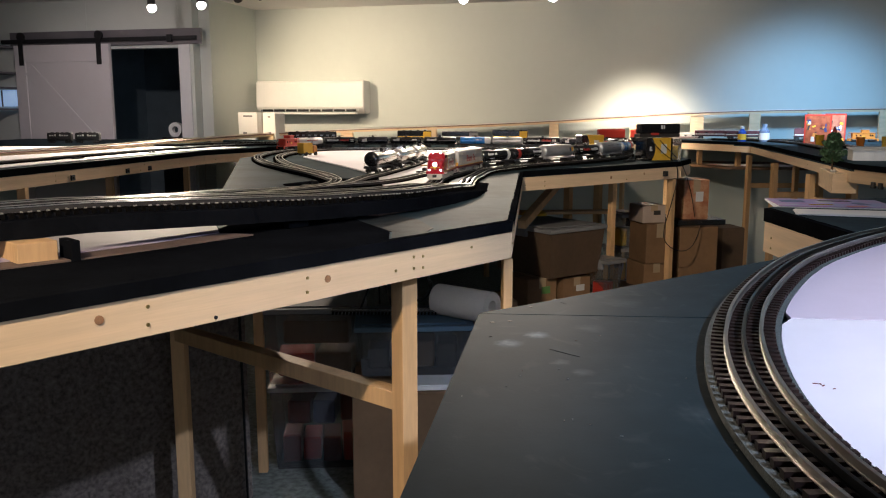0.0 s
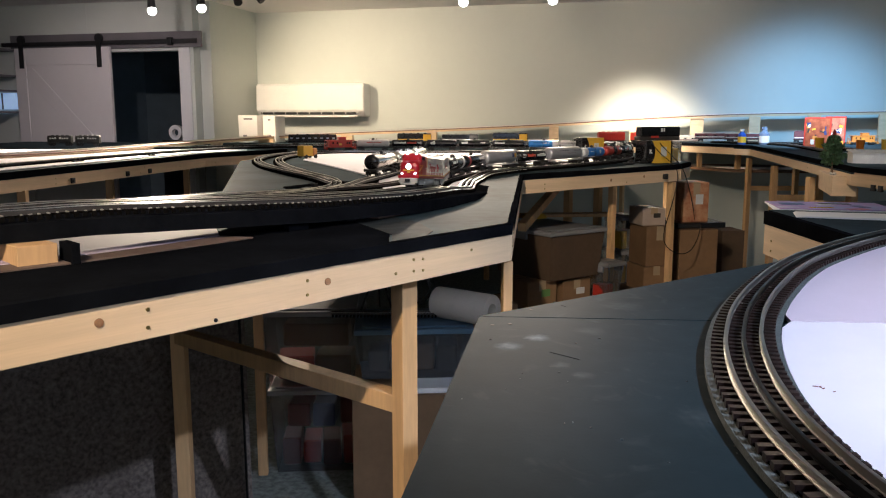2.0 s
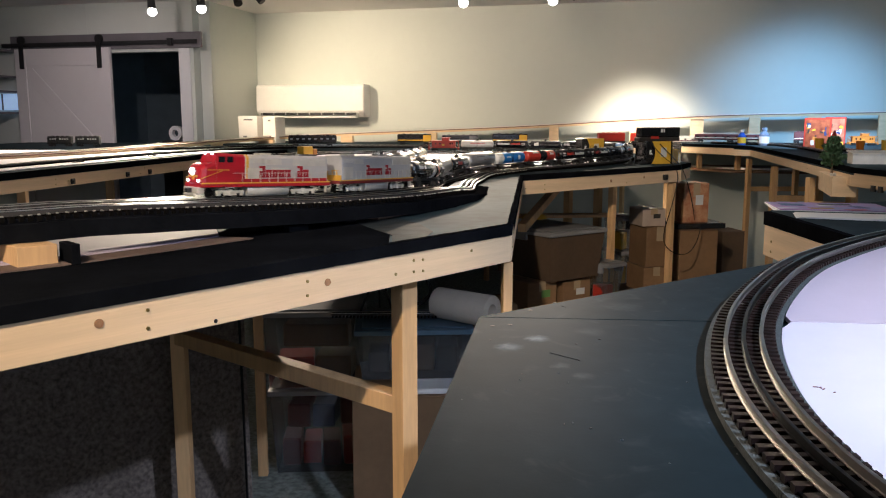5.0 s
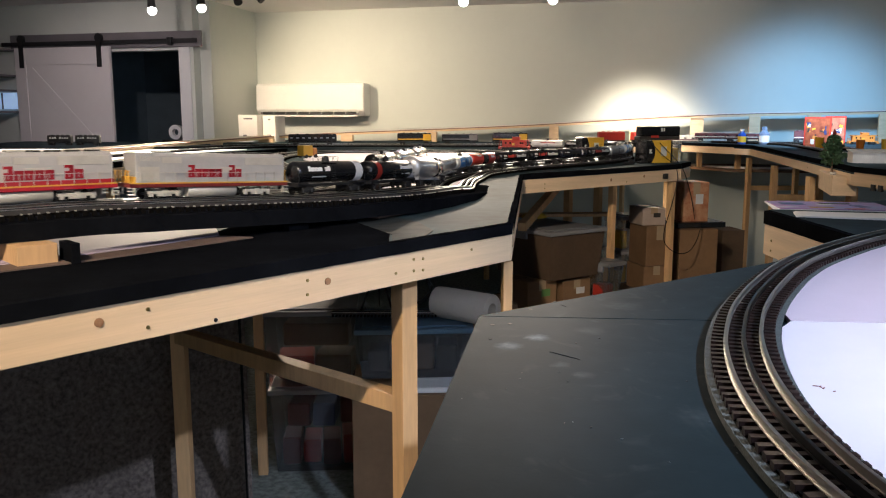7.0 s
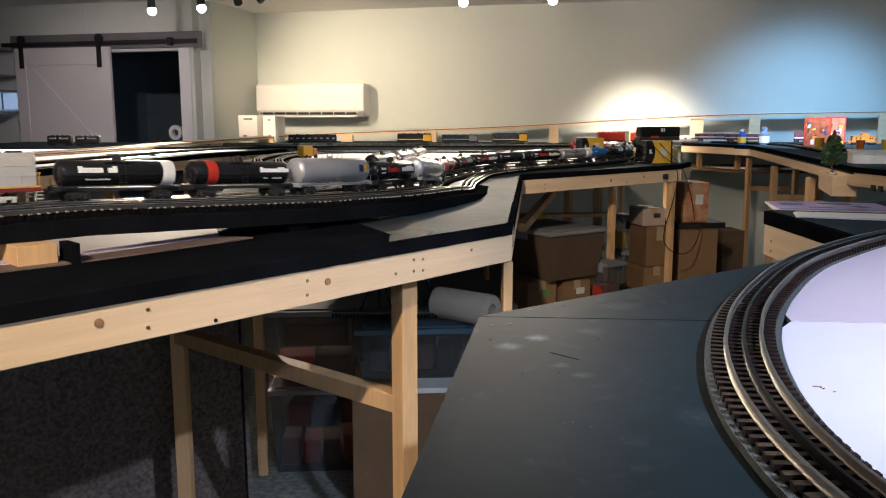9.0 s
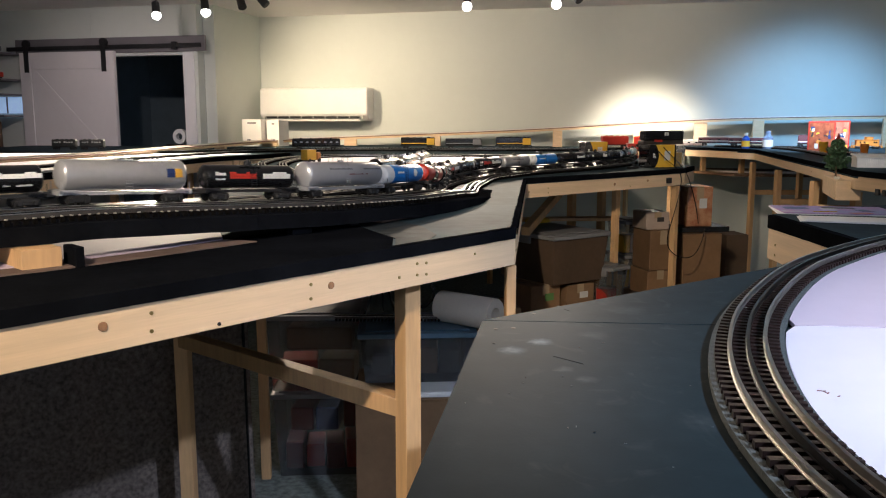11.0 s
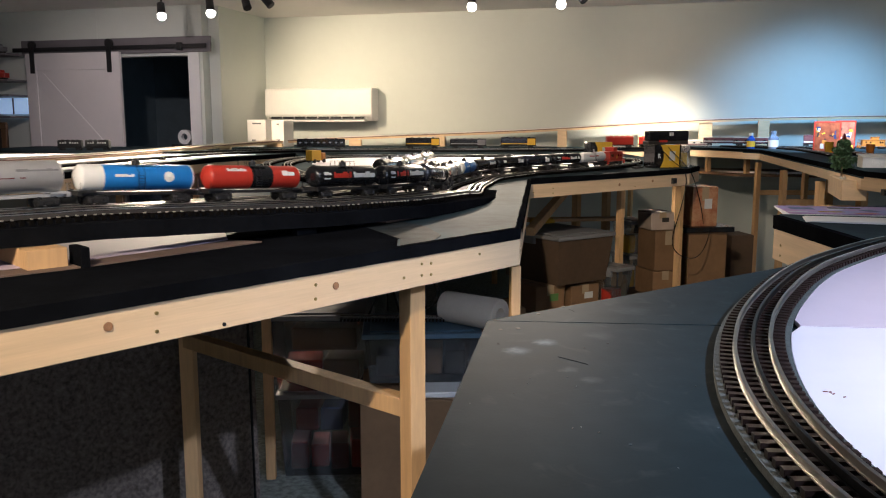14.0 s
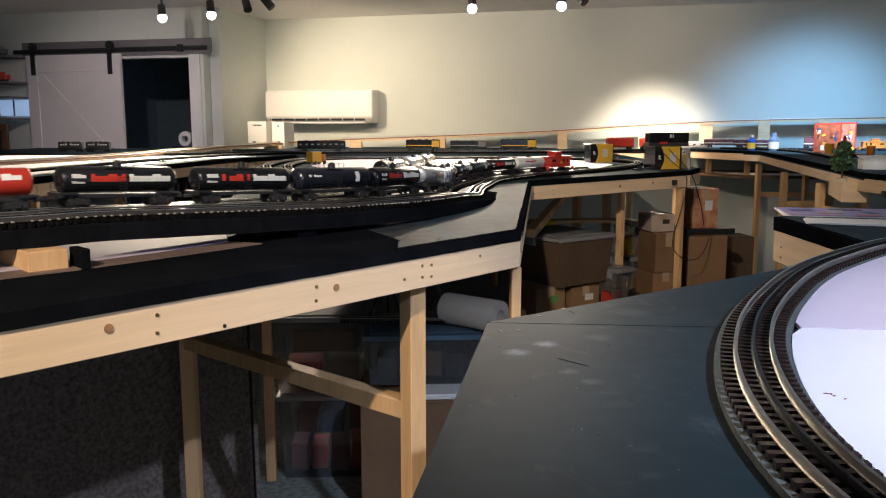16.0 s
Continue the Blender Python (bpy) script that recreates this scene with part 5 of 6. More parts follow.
def build_fittings():
    # sliding barn door on its rail; the doorway wall's face is at local y = -1.10
    F = -1.10
    ob = thing("barn_door", "white sliding barn door with a diagonal brace, slid open", "door")
    x0, x1, z0, z1 = -2.115, -1.005, 0.02, 2.165
    bm = bmesh.new()
    room_box(bm, x0, x1, F - 0.075, F - 0.045, z0, z1)
    slab = part("panel", bm, M_DOOR, ob)
    for a, b, c, d in ((x0, x0 + 0.13, z0, z1), (x1 - 0.13, x1, z0, z1), (x0 + 0.13, x1 - 0.13, z1 - 0.17, z1), (x0 + 0.13, x1 - 0.13, z0, z0 + 0.2), (x0 + 0.13, x1 - 0.13, 0.95, 1.09)):
        bm = bmesh.new()
        room_box(bm, a + 0.001, b - 0.001, F - 0.088, F - 0.0752, c, d)
        part("rail_board", bm, M_DOOR, ob, bevel=0.002)
    bm = bmesh.new()
    between(ROOM @ Vector((x0 + 0.16, F - 0.081, z1 - 0.24)), ROOM @ Vector((x1 - 0.16, F - 0.081, 1.12)), 0.011, 0.13, bm)
    part("diagonal_board", bm, M_DOOR, ob, bevel=0.002)
    for x in (x0 + 0.09, x1 - 0.11):
        bm = bmesh.new()
        room_box(bm, x - 0.025, x + 0.025, F - 0.098, F - 0.0885, z1 - 0.20, z1 + 0.07)
        bm_cyl(bm, 0.045, 0.045, 0.02, ROOM @ Matrix.Translation((x, F - 0.07, z1 + 0.085)) @ pose(0, 0, 0, 90), 18)
        part("hanger", bm, M_IRON, ob, "black iron strap hanger")
    ob = thing("door_rail", "black iron sliding door rail on a grey board", "rail")
    bm = bmesh.new()
    room_box(bm, -2.20, -0.02, F - 0.03, F - 0.001, 2.15, 2.30)
    part("header_board", bm, M_HEADER, ob, "grey-painted header board", bevel=0.002)
    bm = bmesh.new()
    room_box(bm, -2.28, -0.05, F - 0.066, F - 0.05, 2.185, 2.225)
    for x in (-2.1, -1.4, -0.6, -0.25):
        room_box(bm, x - 0.012, x + 0.012, F - 0.05, F - 0.031, 2.195, 2.215)
    part("rail_bar", bm, M_IRON, ob)
    bm = bmesh.new()
    room_box(bm, -0.36, -0.31, F - 0.085, F - 0.04, 2.17, 2.24)
    part("end_stop", bm, M_IRON, ob, bevel=0.004)
    for name, a, b, c, d in (("door_trim", -0.275, -0.155, 0, 2.148), ):
        bm = bmesh.new()
        room_box(bm, a, b, F - 0.02, F - 0.001, c, d)
        tagged(part(name, bm, M_TRIM, bevel=0.002), "white doorway trim board", "trim", kind="structure")
    # things in the dark room
    ob = thing("cabinet", "brown wooden cabinet with a dark screen in the dark room", "cabinet")
    bm = bmesh.new()
    room_box(bm, -0.70, -0.28, -0.30, 0.1, 0, 2.06)
    part("body", bm, M_BROWN, ob, bevel=0.004)
    bm = bmesh.new()
    room_box(bm, -0.64, -0.32, -0.32, -0.305, 1.35, 1.75)
    part("screen", bm, M_DARKGLASS, ob)
    ob = thing("tape_roll", "white ring on a dark round spool", "spool")
    bm = bmesh.new()
    m = ROOM @ Matrix.Translation((-0.49, -0.85, 1.32)) @ pose(0, 0, 0, 90)
    rings = [(0.075, 0), (0.075, 0.05), (0.035, 0.05), (0.035, 0)]
    prev = None
    for k in range(25):
        a = 2 * math.pi * k / 24
        ring = [bm.verts.new(m @ Vector((r * math.cos(a), r * math.sin(a), z))) for r, z in rings]
        if prev:
            for i in range(4):
                bm.faces.new((prev[i], prev[(i + 1) % 4], ring[(i + 1) % 4], ring[i]))
        prev = ring
    bmesh.ops.recalc_face_normals(bm, faces=bm.faces)
    part("ring", bm, M_TRIM, ob, smooth=True)
    ob2 = thing("stand", "dark stand below the spool", "stand")
    bm = bmesh.new()
    room_box(bm, -0.61, -0.37, -0.95, -0.75, 0, 1.245)
    part("body", bm, M_IRON, ob2)
    # air conditioner on the back wall
    ob = thing("air_conditioner", "white wall-mounted split air conditioner", "air conditioner")
    prof = [(0, 0.0), (0, 0.345), (-0.19, 0.345), (-0.21, 0.325), (-0.215, 0.06), (-0.15, 0.0)]
    bm = bmesh.new()
    A0, A1, Z0 = 0.08, 1.31, 1.485
    a = [bm.verts.new(ROOM @ Vector((A0, y - 0.001, Z0 + z))) for y, z in prof]
    b = [bm.verts.new(ROOM @ Vector((A1, y - 0.001, Z0 + z))) for y, z in prof]
    bm.faces.new(a), bm.faces.new(b[::-1])
    for k in range(6):
        bm.faces.new((a[k], a[(k + 1) % 6], b[(k + 1) % 6], b[k]))
    bmesh.ops.recalc_face_normals(bm, faces=bm.faces)
    part("case", bm, M_PLASTIC, ob, bevel=0.012)
    bm = bmesh.new()
    room_box(bm, A0 + 0.06, A1 - 0.09, -0.222, -0.20, Z0 + 0.022, Z0 + 0.045)
    part("outlet_slot", bm, M_IRON, ob, "dark air outlet")
    for k in range(9):
        bm = bmesh.new()
        room_box(bm, A0 + 0.07 + k * 0.137, A0 + 0.078 + k * 0.137, -0.226, -0.2, Z0 + 0.02, Z0 + 0.047)
        part("vane", bm, M_PLASTIC, ob)
    bm = bmesh.new()
    room_box(bm, A0 + 0.05, A1 - 0.08, -0.224, -0.16, Z0 - 0.008, Z0 + 0.012)
    part("flap", bm, M_PLASTIC, ob, bevel=0.004)
    # white boxes on the bench by the return wall
    for x0, x1, y0, y1, h in ((0.25, 0.455, -0.95, -0.72, 0.27), (0.465, 0.60, -0.85, -0.62, 0.262)):
        ob = thing("white_box", "white cardboard box with a hand slot on the bench", "box")
        bm = bmesh.new()
        room_box(bm, x0, x1, y0, y1, T, T + h)
        part("body", bm, M_PLASTIC, ob, bevel=0.003)
        bm = bmesh.new()
        room_box(bm, x0 + 0.06, x1 - 0.05, y0 - 0.002, y0 + 0.01, T + h - 0.045, T + h - 0.03)
        part("hand_slot", bm, M_HEADER, ob)
        bm = bmesh.new()
        room_box(bm, x0 + 0.05, x0 + 0.09, y0 - 0.001, y0 + 0.01, T + 0.05, T + 0.075)
        part("label_bar", bm, M_DIM, ob)
    # shelves in the corner beside the barn door
    ob = thing("wall_shelves", "pale wall shelves with model trains beside the sliding door", "shelf")
    for z in (2.16, 1.90, 1.75, 1.535):
        bm = bmesh.new()
        room_box(bm, -3.24, -2.14, -1.42, -1.12, z - 0.02, z)
        part("shelf", bm, M_HEADER, ob, bevel=0.002)
    for z, mat, w in ((2.16, M_DIM, 0.34), (1.90, M_RED2, 0.34), (1.545, M_MAROON, 0.26)):
        ob = thing("shelf_model", "model locomotive standing on the wall shelf", "model train", "shelf models")
        xr = -2.24 if z > 1.6 else -2.46
        bm = bmesh.new()
        room_box(bm, xr - w, xr, -1.34, -1.27, z + 0.02, z + 0.07)
        room_box(bm, xr - w * 0.4, xr - w * 0.15, -1.335, -1.275, z + 0.07, z + (0.10 if z > 1.6 else 0.17))
        part("body", bm, mat, ob, bevel=0.006)
        bm = bmesh.new()
        for k in range(5):
            room_box(bm, xr - w + 0.02 + k * w / 5, xr - w + 0.05 + k * w / 5, -1.335, -1.275, z, z + 0.022)
        part("wheels", bm, M_IRON, ob)
    ob = thing("mirror", "framed mirror leaning below the shelf", "mirror")
    # the mirrored window is put into the pane as blue emission
    bm = bmesh.new()
    room_box(bm, -2.50, -2.15, -1.16, -1.145, 1.555, 1.72)
    part("glass", bm, M_GLOWPANE2, ob, "pane with a window's reflection put in as blue glow")
    bm = bmesh.new()
    room_box(bm, -2.33, -2.315, -1.168, -1.1605, 1.555, 1.72)
    part("bar", bm, M_HEADER, ob)
    ob = thing("picture_frame", "dark picture in a brown wooden frame", "picture")
    bm = bmesh.new()
    room_box(bm, -3.14, -2.17, -1.44, -1.43, 0.95, 1.40)
    part("picture", bm, M_MURK, ob)
    for a, b, c, d in ((-3.14, -2.17, 1.40, 1.47), (-2.24, -2.17, 0.9, 1.40)):
        bm = bmesh.new()
        room_box(bm, a, b, -1.455, -1.425, c, d)
        part("frame", bm, M_BROWN, ob, bevel=0.006)


FIXTURES = [(-2.545, 7.4, 2.40, (-2.35, 7.0), True), (-2.055, 7.2, 2.40, (-1.9, 7.0), True), (-1.69, 7.0, 2.40, (-1.5, 6.7), False), (-1.49, 7.0, 2.42, (-1.0, 6.9), False),
            (0.168, 7.0, 2.42, (0.15, 6.2), True), (0.88, 6.8, 2.41, (0.8, 6.0), True), (1.06, 6.75, 2.42, (1.4, 6.4), False), (2.75, 6.5, 2.45, (3.2, 6.9), False)]


def build_lights():
    for a, b in (((-2.75, 7.5), (-1.3, 6.95)), ((0.0, 7.05), (1.25, 6.7)), ((2.4, 6.6), (3.3, 6.4))):
        ob = thing("light_track", "thin black ceiling light track", "track light")
        bm = bmesh.new()
        between((*a, CEIL - 0.012), (*b, CEIL - 0.012), 0.035, 0.02, bm)
        part("bar", bm, M_IRON, ob)
    for x, y, z, aim, lit in FIXTURES:
        ob = thing("track_light", "black cylinder track spotlight, " + ("lit" if lit else "unlit"), "spotlight", "ceiling track lights")
        d = (Vector((aim[0], aim[1], 1.2 if lit else 1.9)) - Vector((x, y, z))).normalized()
        q = d.to_track_quat("Z", "Y").to_matrix().to_4x4()
        m = Matrix.Translation((x, y, z)) @ q
        bm = bmesh.new()
        bm_cyl(bm, 0.032, 0.036, 0.11, m @ Matrix.Translation((0, 0, -0.11)), 20, caps=True)
        part("can", bm, M_IRON, ob, bevel=0.003)
        bm = bmesh.new()
        between((x, y, z + 0.06), (x, y, CEIL - 0.02), 0.014, 0.014, bm)
        bm_box(bm, 0.05, 0.03, 0.03, Matrix.Translation((x, y, CEIL - 0.05)))
        part("stem", bm, M_IRON, ob)
        if lit:
            bm = bmesh.new()
            bmesh.ops.create_uvsphere(bm, u_segments=16, v_segments=10, radius=0.04, matrix=m @ Matrix.Translation((0, 0, 0.012)))
            part("bulb", bm, M_BULB, ob, "glowing warm bulb", smooth=True)


# ---- clutter on the benches ----
def carton(label, x, y, z, w, d, h, turn, mat, tape=True, name="cardboard_box", label_mat=None, category="box"):
    ob = thing(name, label, category, at=pose(x, y, z, 0, 0, turn))
    bm = bmesh.new()
    bm_box(bm, w, d, h - 0.0035)
    part("body", bm, mat, ob, bevel=0.003)
    for s in (-1, 1):
        bm = bmesh.new()
        bm_box(bm, w - 0.001, d / 2 - 0.001, 0.003, pose(0, s * d / 4, h - 0.0034, s * 0.3))
        part("flap", bm, mat, ob, bevel=0.0008)
    if tape:
        bm = bmesh.new()
        bm_box(bm, 0.04, d + 0.002, 0.0008, Matrix.Translation((0, 0, h)))
        bm_box(bm, 0.04, 0.0008, h * 0.35, Matrix.Translation((0, -d / 2 - 0.0006, h * 0.65)))
        part("tape", bm, M_TAPE, ob, "clear packing tape")
        bm = bmesh.new()
        bm_box(bm, w - 0.004, 0.0012, 0.0015, Matrix.Translation((0, 0, h + 0.0002)))
        part("flap_seam", bm, M_MURK, ob)
    if label_mat:
        bm = bmesh.new()
        bm_box(bm, w * 0.3, 0.001, h * 0.25, Matrix.Translation((w * 0.12, -d / 2 - 0.001, h * 0.45)))
        part("paper_label", bm, label_mat, ob, "pale label")
    return ob


def shop_box(x, y, turn, w, h, d, window):
    """A black shop box with a yellow front panel."""
    ob = thing("shop_box", "yellow and black cardboard shop box with a curved panel", "box", "yellow and black boxes", at=pose(x, y, T + (0.0 if window else 0.007), 0, 0, turn))
    bm = bmesh.new()
    bm_box(bm, w, d, h)
    part("body", bm, M_BLK, ob, bevel=0.002)
    n = 12
    bm = bmesh.new()
    pts = [(w * 0.5, 0), (w * 0.5, h)] if not window else [(w * 0.5 - 0.012, 0), (w * 0.5 - 0.012, h)]
    left = [(-w * 0.18 + 0.05 * w * (2 * k / n - 1) ** 2 * -2.6 + w * 0.02, h * (1 - k / n)) for k in range(n + 1)]
    poly = [(px_, pz) for px_, pz in pts + left]
    f = [bm.verts.new((a, -d / 2 - 0.001, b)) for a, b in poly]
    bm.faces.new(f)
    part("front_panel", bm, M_YELLOW2, ob, "yellow front panel")
    bm = bmesh.new()
    bm_box(bm, w * 0.22, 0.0008, h * 0.42, Matrix.Translation((w * 0.16, -d / 2 - 0.0015, h * 0.3)))
    part("paper_label", bm, M_GREYWHITE, ob, "white shipping label")
    bm = bmesh.new()
    bm_box(bm, w * 0.028, 0.0008, h * 0.2, Matrix.Translation((-w * 0.36, -d / 2 - 0.001, h * 0.42)))
    bm_box(bm, w * 0.07, 0.0008, h * 0.05, pose(-w * 0.315, -d / 2 - 0.001, h * 0.545, 0, -45, 0))
    bm_box(bm, w * 0.07, 0.0008, h * 0.05, pose(-w * 0.315, -d / 2 - 0.001, h * 0.445, 0, 45, 0))
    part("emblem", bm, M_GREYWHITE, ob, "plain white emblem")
    return ob


def bottle(label, x, y, z, r, h, body, cap):
    ob = thing("bottle", label, "bottle", at=pose(x, y, z))
    bm = bmesh.new()
    prof = [(0, r * 0.92), (h * 0.03, r), (h * 0.62, r), (h * 0.75, r * 0.55), (h * 0.8, r * 0.45), (h * 0.84, r * 0.45)]
    lathe(bm, prof, pose(0, 0, 0, 0, -90), 18)
    bmesh.ops.recalc_face_normals(bm, faces=bm.faces)
    part("body", bm, body, ob, smooth=True)
    bm = bmesh.new()
    bm_cyl(bm, r * 0.52, r * 0.5, h * 0.16, Matrix.Translation((0, 0, h * 0.84)), 16)
    part("cap", bm, cap, ob)
    bm = bmesh.new()
    lathe(bm, [(h * 0.12, r * 1.015), (h * 0.5, r * 1.015)], pose(0, 0, 0, 0, -90), 18)
    part("label_band", bm, M_YELLOW2 if cap is M_WHITE else M_GREYWHITE, ob)
    return ob


def build_clutter():
    # two yellow and black boxes inside and outside the loop, a dark boxed model on one
    shop_box(1.125, 4.40, 21, 0.165, 0.118, 0.10, True)
    ob = thing("clear_box", "clear plastic packaging with a yellow insert", "packaging", at=pose(1.24, 4.46, T, 0, 0, 21))
    bm = bmesh.new()
    bm_box(bm, 0.055, 0.09, 0.112)
    part("shell", bm, M_CLEAR, ob, bevel=0.003)
    bm = bmesh.new()
    bm_box(bm, 0.035, 0.05, 0.07, Matrix.Translation((0, 0, 0.004)))
    part("insert", bm, M_YELLOW2, ob)
    shop_box(0.895, 5.04, 16, 0.145, 0.112, 0.09, False)
    ob = thing("boxed_model", "long black model car lying on the yellow box", "model train", at=pose(1.145, 4.42, T + 0.119, 0, 0, 21))
    bm = bmesh.new()
    bm_box(bm, 0.255, 0.055, 0.02)
    part("tray", bm, M_MURK, ob, bevel=0.004)
    bm = bmesh.new()
    bm_box(bm, 0.25, 0.05, 0.052, Matrix.Translation((0.005, 0, 0.0195)))
    part("body", bm, M_BLK, ob, bevel=0.005)
    bm = bmesh.new()
    bm_box(bm, 0.05, 0.001, 0.012, Matrix.Translation((-0.035, -0.0285, 0.012)))
    part("red_tag", bm, M_RED2, ob)
    bm = bmesh.new()
    bm_box(bm, 0.012, 0.001, 0.018, Matrix.Translation((0.01, -0.0262, 0.045)))
    bm_box(bm, 0.008, 0.001, 0.018, Matrix.Translation((0.025, -0.0262, 0.045)))
    part("lettering", bm, M_GREYWHITE, ob)
    # black cables from the box down past the board
    for k, pts in enumerate(([(1.09, 4.335, 1.335), (1.12, 4.33, 1.30), (1.17, 4.34, 1.25), (1.175, 4.13, 1.226), (1.18, 4.10, 1.15), (1.13, 4.1, 0.95), (1.10, 4.12, 0.82), (1.25, 4.15, 0.74), (1.35, 4.3, 0.8), (1.40, 4.4, 0.9)], [(1.14, 4.34, 1.33), (1.19, 4.35, 1.28), (1.22, 4.2, 1.228), (1.235, 4.15, 1.15), (1.30, 4.25, 1.03), (1.36, 4.4, 0.92)])):
        cu = bpy.data.curves.new("cable", "CURVE")
        cu.dimensions, cu.bevel_depth, cu.bevel_resolution = "3D", 0.0022, 2
        sp = cu.splines.new("NURBS")
        sp.points.add(len(pts) - 1)
        for p, q in zip(sp.points, pts):
            p.co = (*q, 1)
        sp.use_endpoint_u = True
        cu.materials.append(M_BLK)
        tagged(new("cable", cu), "thin black cable hanging over the bench edge", "cable")
    # toy delivery truck
    ob = thing("toy_truck", "small yellow toy box truck on the foam board", "toy truck", at=pose(-0.775, 4.72, T + 0.007, 0, 0, 55))
    bm = bmesh.new()
    bm_box(bm, 0.075, 0.05, 0.058, Matrix.Translation((-0.02, 0, 0.014)))
    part("box", bm, M_YELLOW2, ob, bevel=0.002)
    bm = bmesh.new()
    bm_box(bm, 0.035, 0.046, 0.045, Matrix.Translation((0.042, 0, 0.012)))
    part("cab", bm, M_ORANGE, ob, bevel=0.006)
    for x in (-0.035, 0.042):
        for y in (-0.022, 0.022):
            bm = bmesh.new()
            bm_cyl(bm, 0.011, 0.011, 0.008, Matrix.Translation((x, y - 0.004, 0.011)) @ pose(0, 0, 0, -90), 14)
            part("wheel", bm, M_IRON, ob)
    # switch machines and scrap beside the track
    for x, y, a in ((0.95, 4.2, 40), (1.04, 4.3, 40), (-1.93, 4.35, 75), (-1.78, 5.05, 75), (-0.08, 3.3, 60), (-0.42, 2.62, 50)):
        ob = thing("switch_motor", "small black switch motor beside the track", "switch motor", "switch motors", at=pose(x, y, T + 0.0025, 0, 0, a))
        bm = bmesh.new()
        bm_box(bm, 0.075, 0.022, 0.010)
        bm_box(bm, 0.02, 0.014, 0.012, Matrix.Translation((0.012, 0, 0.0095)))
        part("case", bm, M_IRON, ob, bevel=0.002)
    ob = thing("scrap_pile", "pale wooden offcuts on the foam board", "offcuts", at=pose(-0.02, 3.62, T + 0.007))
    for k in range(7):
        bm = bmesh.new()
        r = random.Random(k)
        bm_box(bm, 0.05 + 0.06 * r.random(), 0.012, 0.006, pose(r.uniform(-0.06, 0.06), r.uniform(-0.08, 0.08), 0.006 * (k % 3), 0, 0, r.uniform(20, 80)))
        part("offcut", bm, M_POST, ob)
    # the bench at the side: posters, bottles, cups, tree, shed
    z = RT
    for x, y, a, w, h, mat, lab in ((2.715, 6.0, -22, 0.18, 0.226, M_POSTER, "red and orange illustrated poster board, upright"), (2.90, 6.12, -22, 0.14, 0.232, M_POSTER2, "dark red illustrated poster board, upright")):
        ob = thing("poster_board", lab, "poster", at=pose(x, y, z, -3, 0, a))
        bm = bmesh.new()
        bm_box(bm, w, 0.012, h)
        part("board", bm, M_RED2, ob, bevel=0.001)
        bm = bmesh.new()
        bm_box(bm, w * 0.88, 0.001, h * 0.9, Matrix.Translation((0, -0.0068, h * 0.05)))
        part("picture", bm, mat, ob)
        r = random.Random(int(w * 1000))
        for k in range(16):
            bm = bmesh.new()
            pw, ph = r.uniform(0.008, 0.028), r.uniform(0.008, 0.034)
            bm_box(bm, pw, 0.0006, ph, pose(r.uniform(-0.38, 0.38) * w, -0.0078 - 0.0003 * k / 16, 0.08 * h + r.random() * 0.66 * h, 0, r.uniform(-25, 25), 0))
            part("print_patch", bm, (M_GREYWHITE, M_ORANGE, M_MURK, M_YELLOW2, M_NAVY)[k % 5], ob)
    bottle("blue plastic bottle with white cap and label", 2.56, 7.08, z, 0.034, 0.13, M_BLUEGLASS, M_WHITE)
    bottle("clear blue plastic water bottle on the bench", 2.70, 6.95, z, 0.042, 0.15, M_CLEARBLUE, M_CLEARBLUE)
    for x, y, r, h, mat, lab in ((2.62, 5.75, 0.03, 0.085, M_AMBER, "yellow plastic cup on the bench"), (2.92, 5.45, 0.026, 0.08, M_YELLOW2, "yellow paper cup on the bench"), (2.78, 5.5, 0.028, 0.075, M_AMBERRED, "amber glass with orange drink")):
        ob = thing("cup", lab, "cup", at=pose(x, y, z))
        bm = bmesh.new()
        lathe(bm, [(0, r * 0.75), (h, r), (h, r * 0.93), (0.004, r * 0.68)], pose(0, 0, 0, 0, -90), 18)
        bmesh.ops.recalc_face_normals(bm, faces=bm.faces)
        part("body", bm, mat, ob, smooth=True)
        bm = bmesh.new()
        bm_cyl(bm, r * 0.68, r * 0.85, h * 0.7, Matrix.Translation((0, 0, 0.004)), 16)
        part("content", bm, mat, ob)
    ob = thing("toy_cone", "red and white cone-shaped toy on the bench", "toy", at=pose(2.65, 5.6, z))
    bm = bmesh.new()
    bm_cyl(bm, 0.028, 0.022, 0.07, Matrix(), 16)
    part("base", bm, M_RED2, ob)
    bm = bmesh.new()
    bm_cyl(bm, 0.0285, 0.027, 0.02, Matrix.Translation((0, 0, 0.07)), 16)
    part("band", bm, M_WHITE, ob)
    bm = bmesh.new()
    bm_cyl(bm, 0.022, 0.003, 0.055, Matrix.Translation((0, 0, 0.09)), 16)
    part("tip", bm, M_RED2, ob)
    ob = thing("model_shed", "grey corrugated metal model shed on the bench", "model building", at=pose(2.08, 3.98, z, 0, 0, -12))
    bm = bmesh.new()
    for k in range(26):
        bm_box(bm, 0.0035, 0.10, 0.052, Matrix.Translation((-0.10 + k * 0.008, 0, 0)))
    bm_box(bm, 0.208, 0.096, 0.05)
    part("wall", bm, M_SILVER3, ob)
    bm = bmesh.new()
    bm_box(bm, 0.22, 0.11, 0.006, pose(0, 0, 0.052, 6))
    part("roof", bm, M_SILVER3, ob)
    ob = thing("paper_slip", "white paper slip hanging on the shed", "paper", at=pose(2.16, 3.92, z, -20, 0, -12))
    bm = bmesh.new()
    bm_box(bm, 0.03, 0.0015, 0.05)
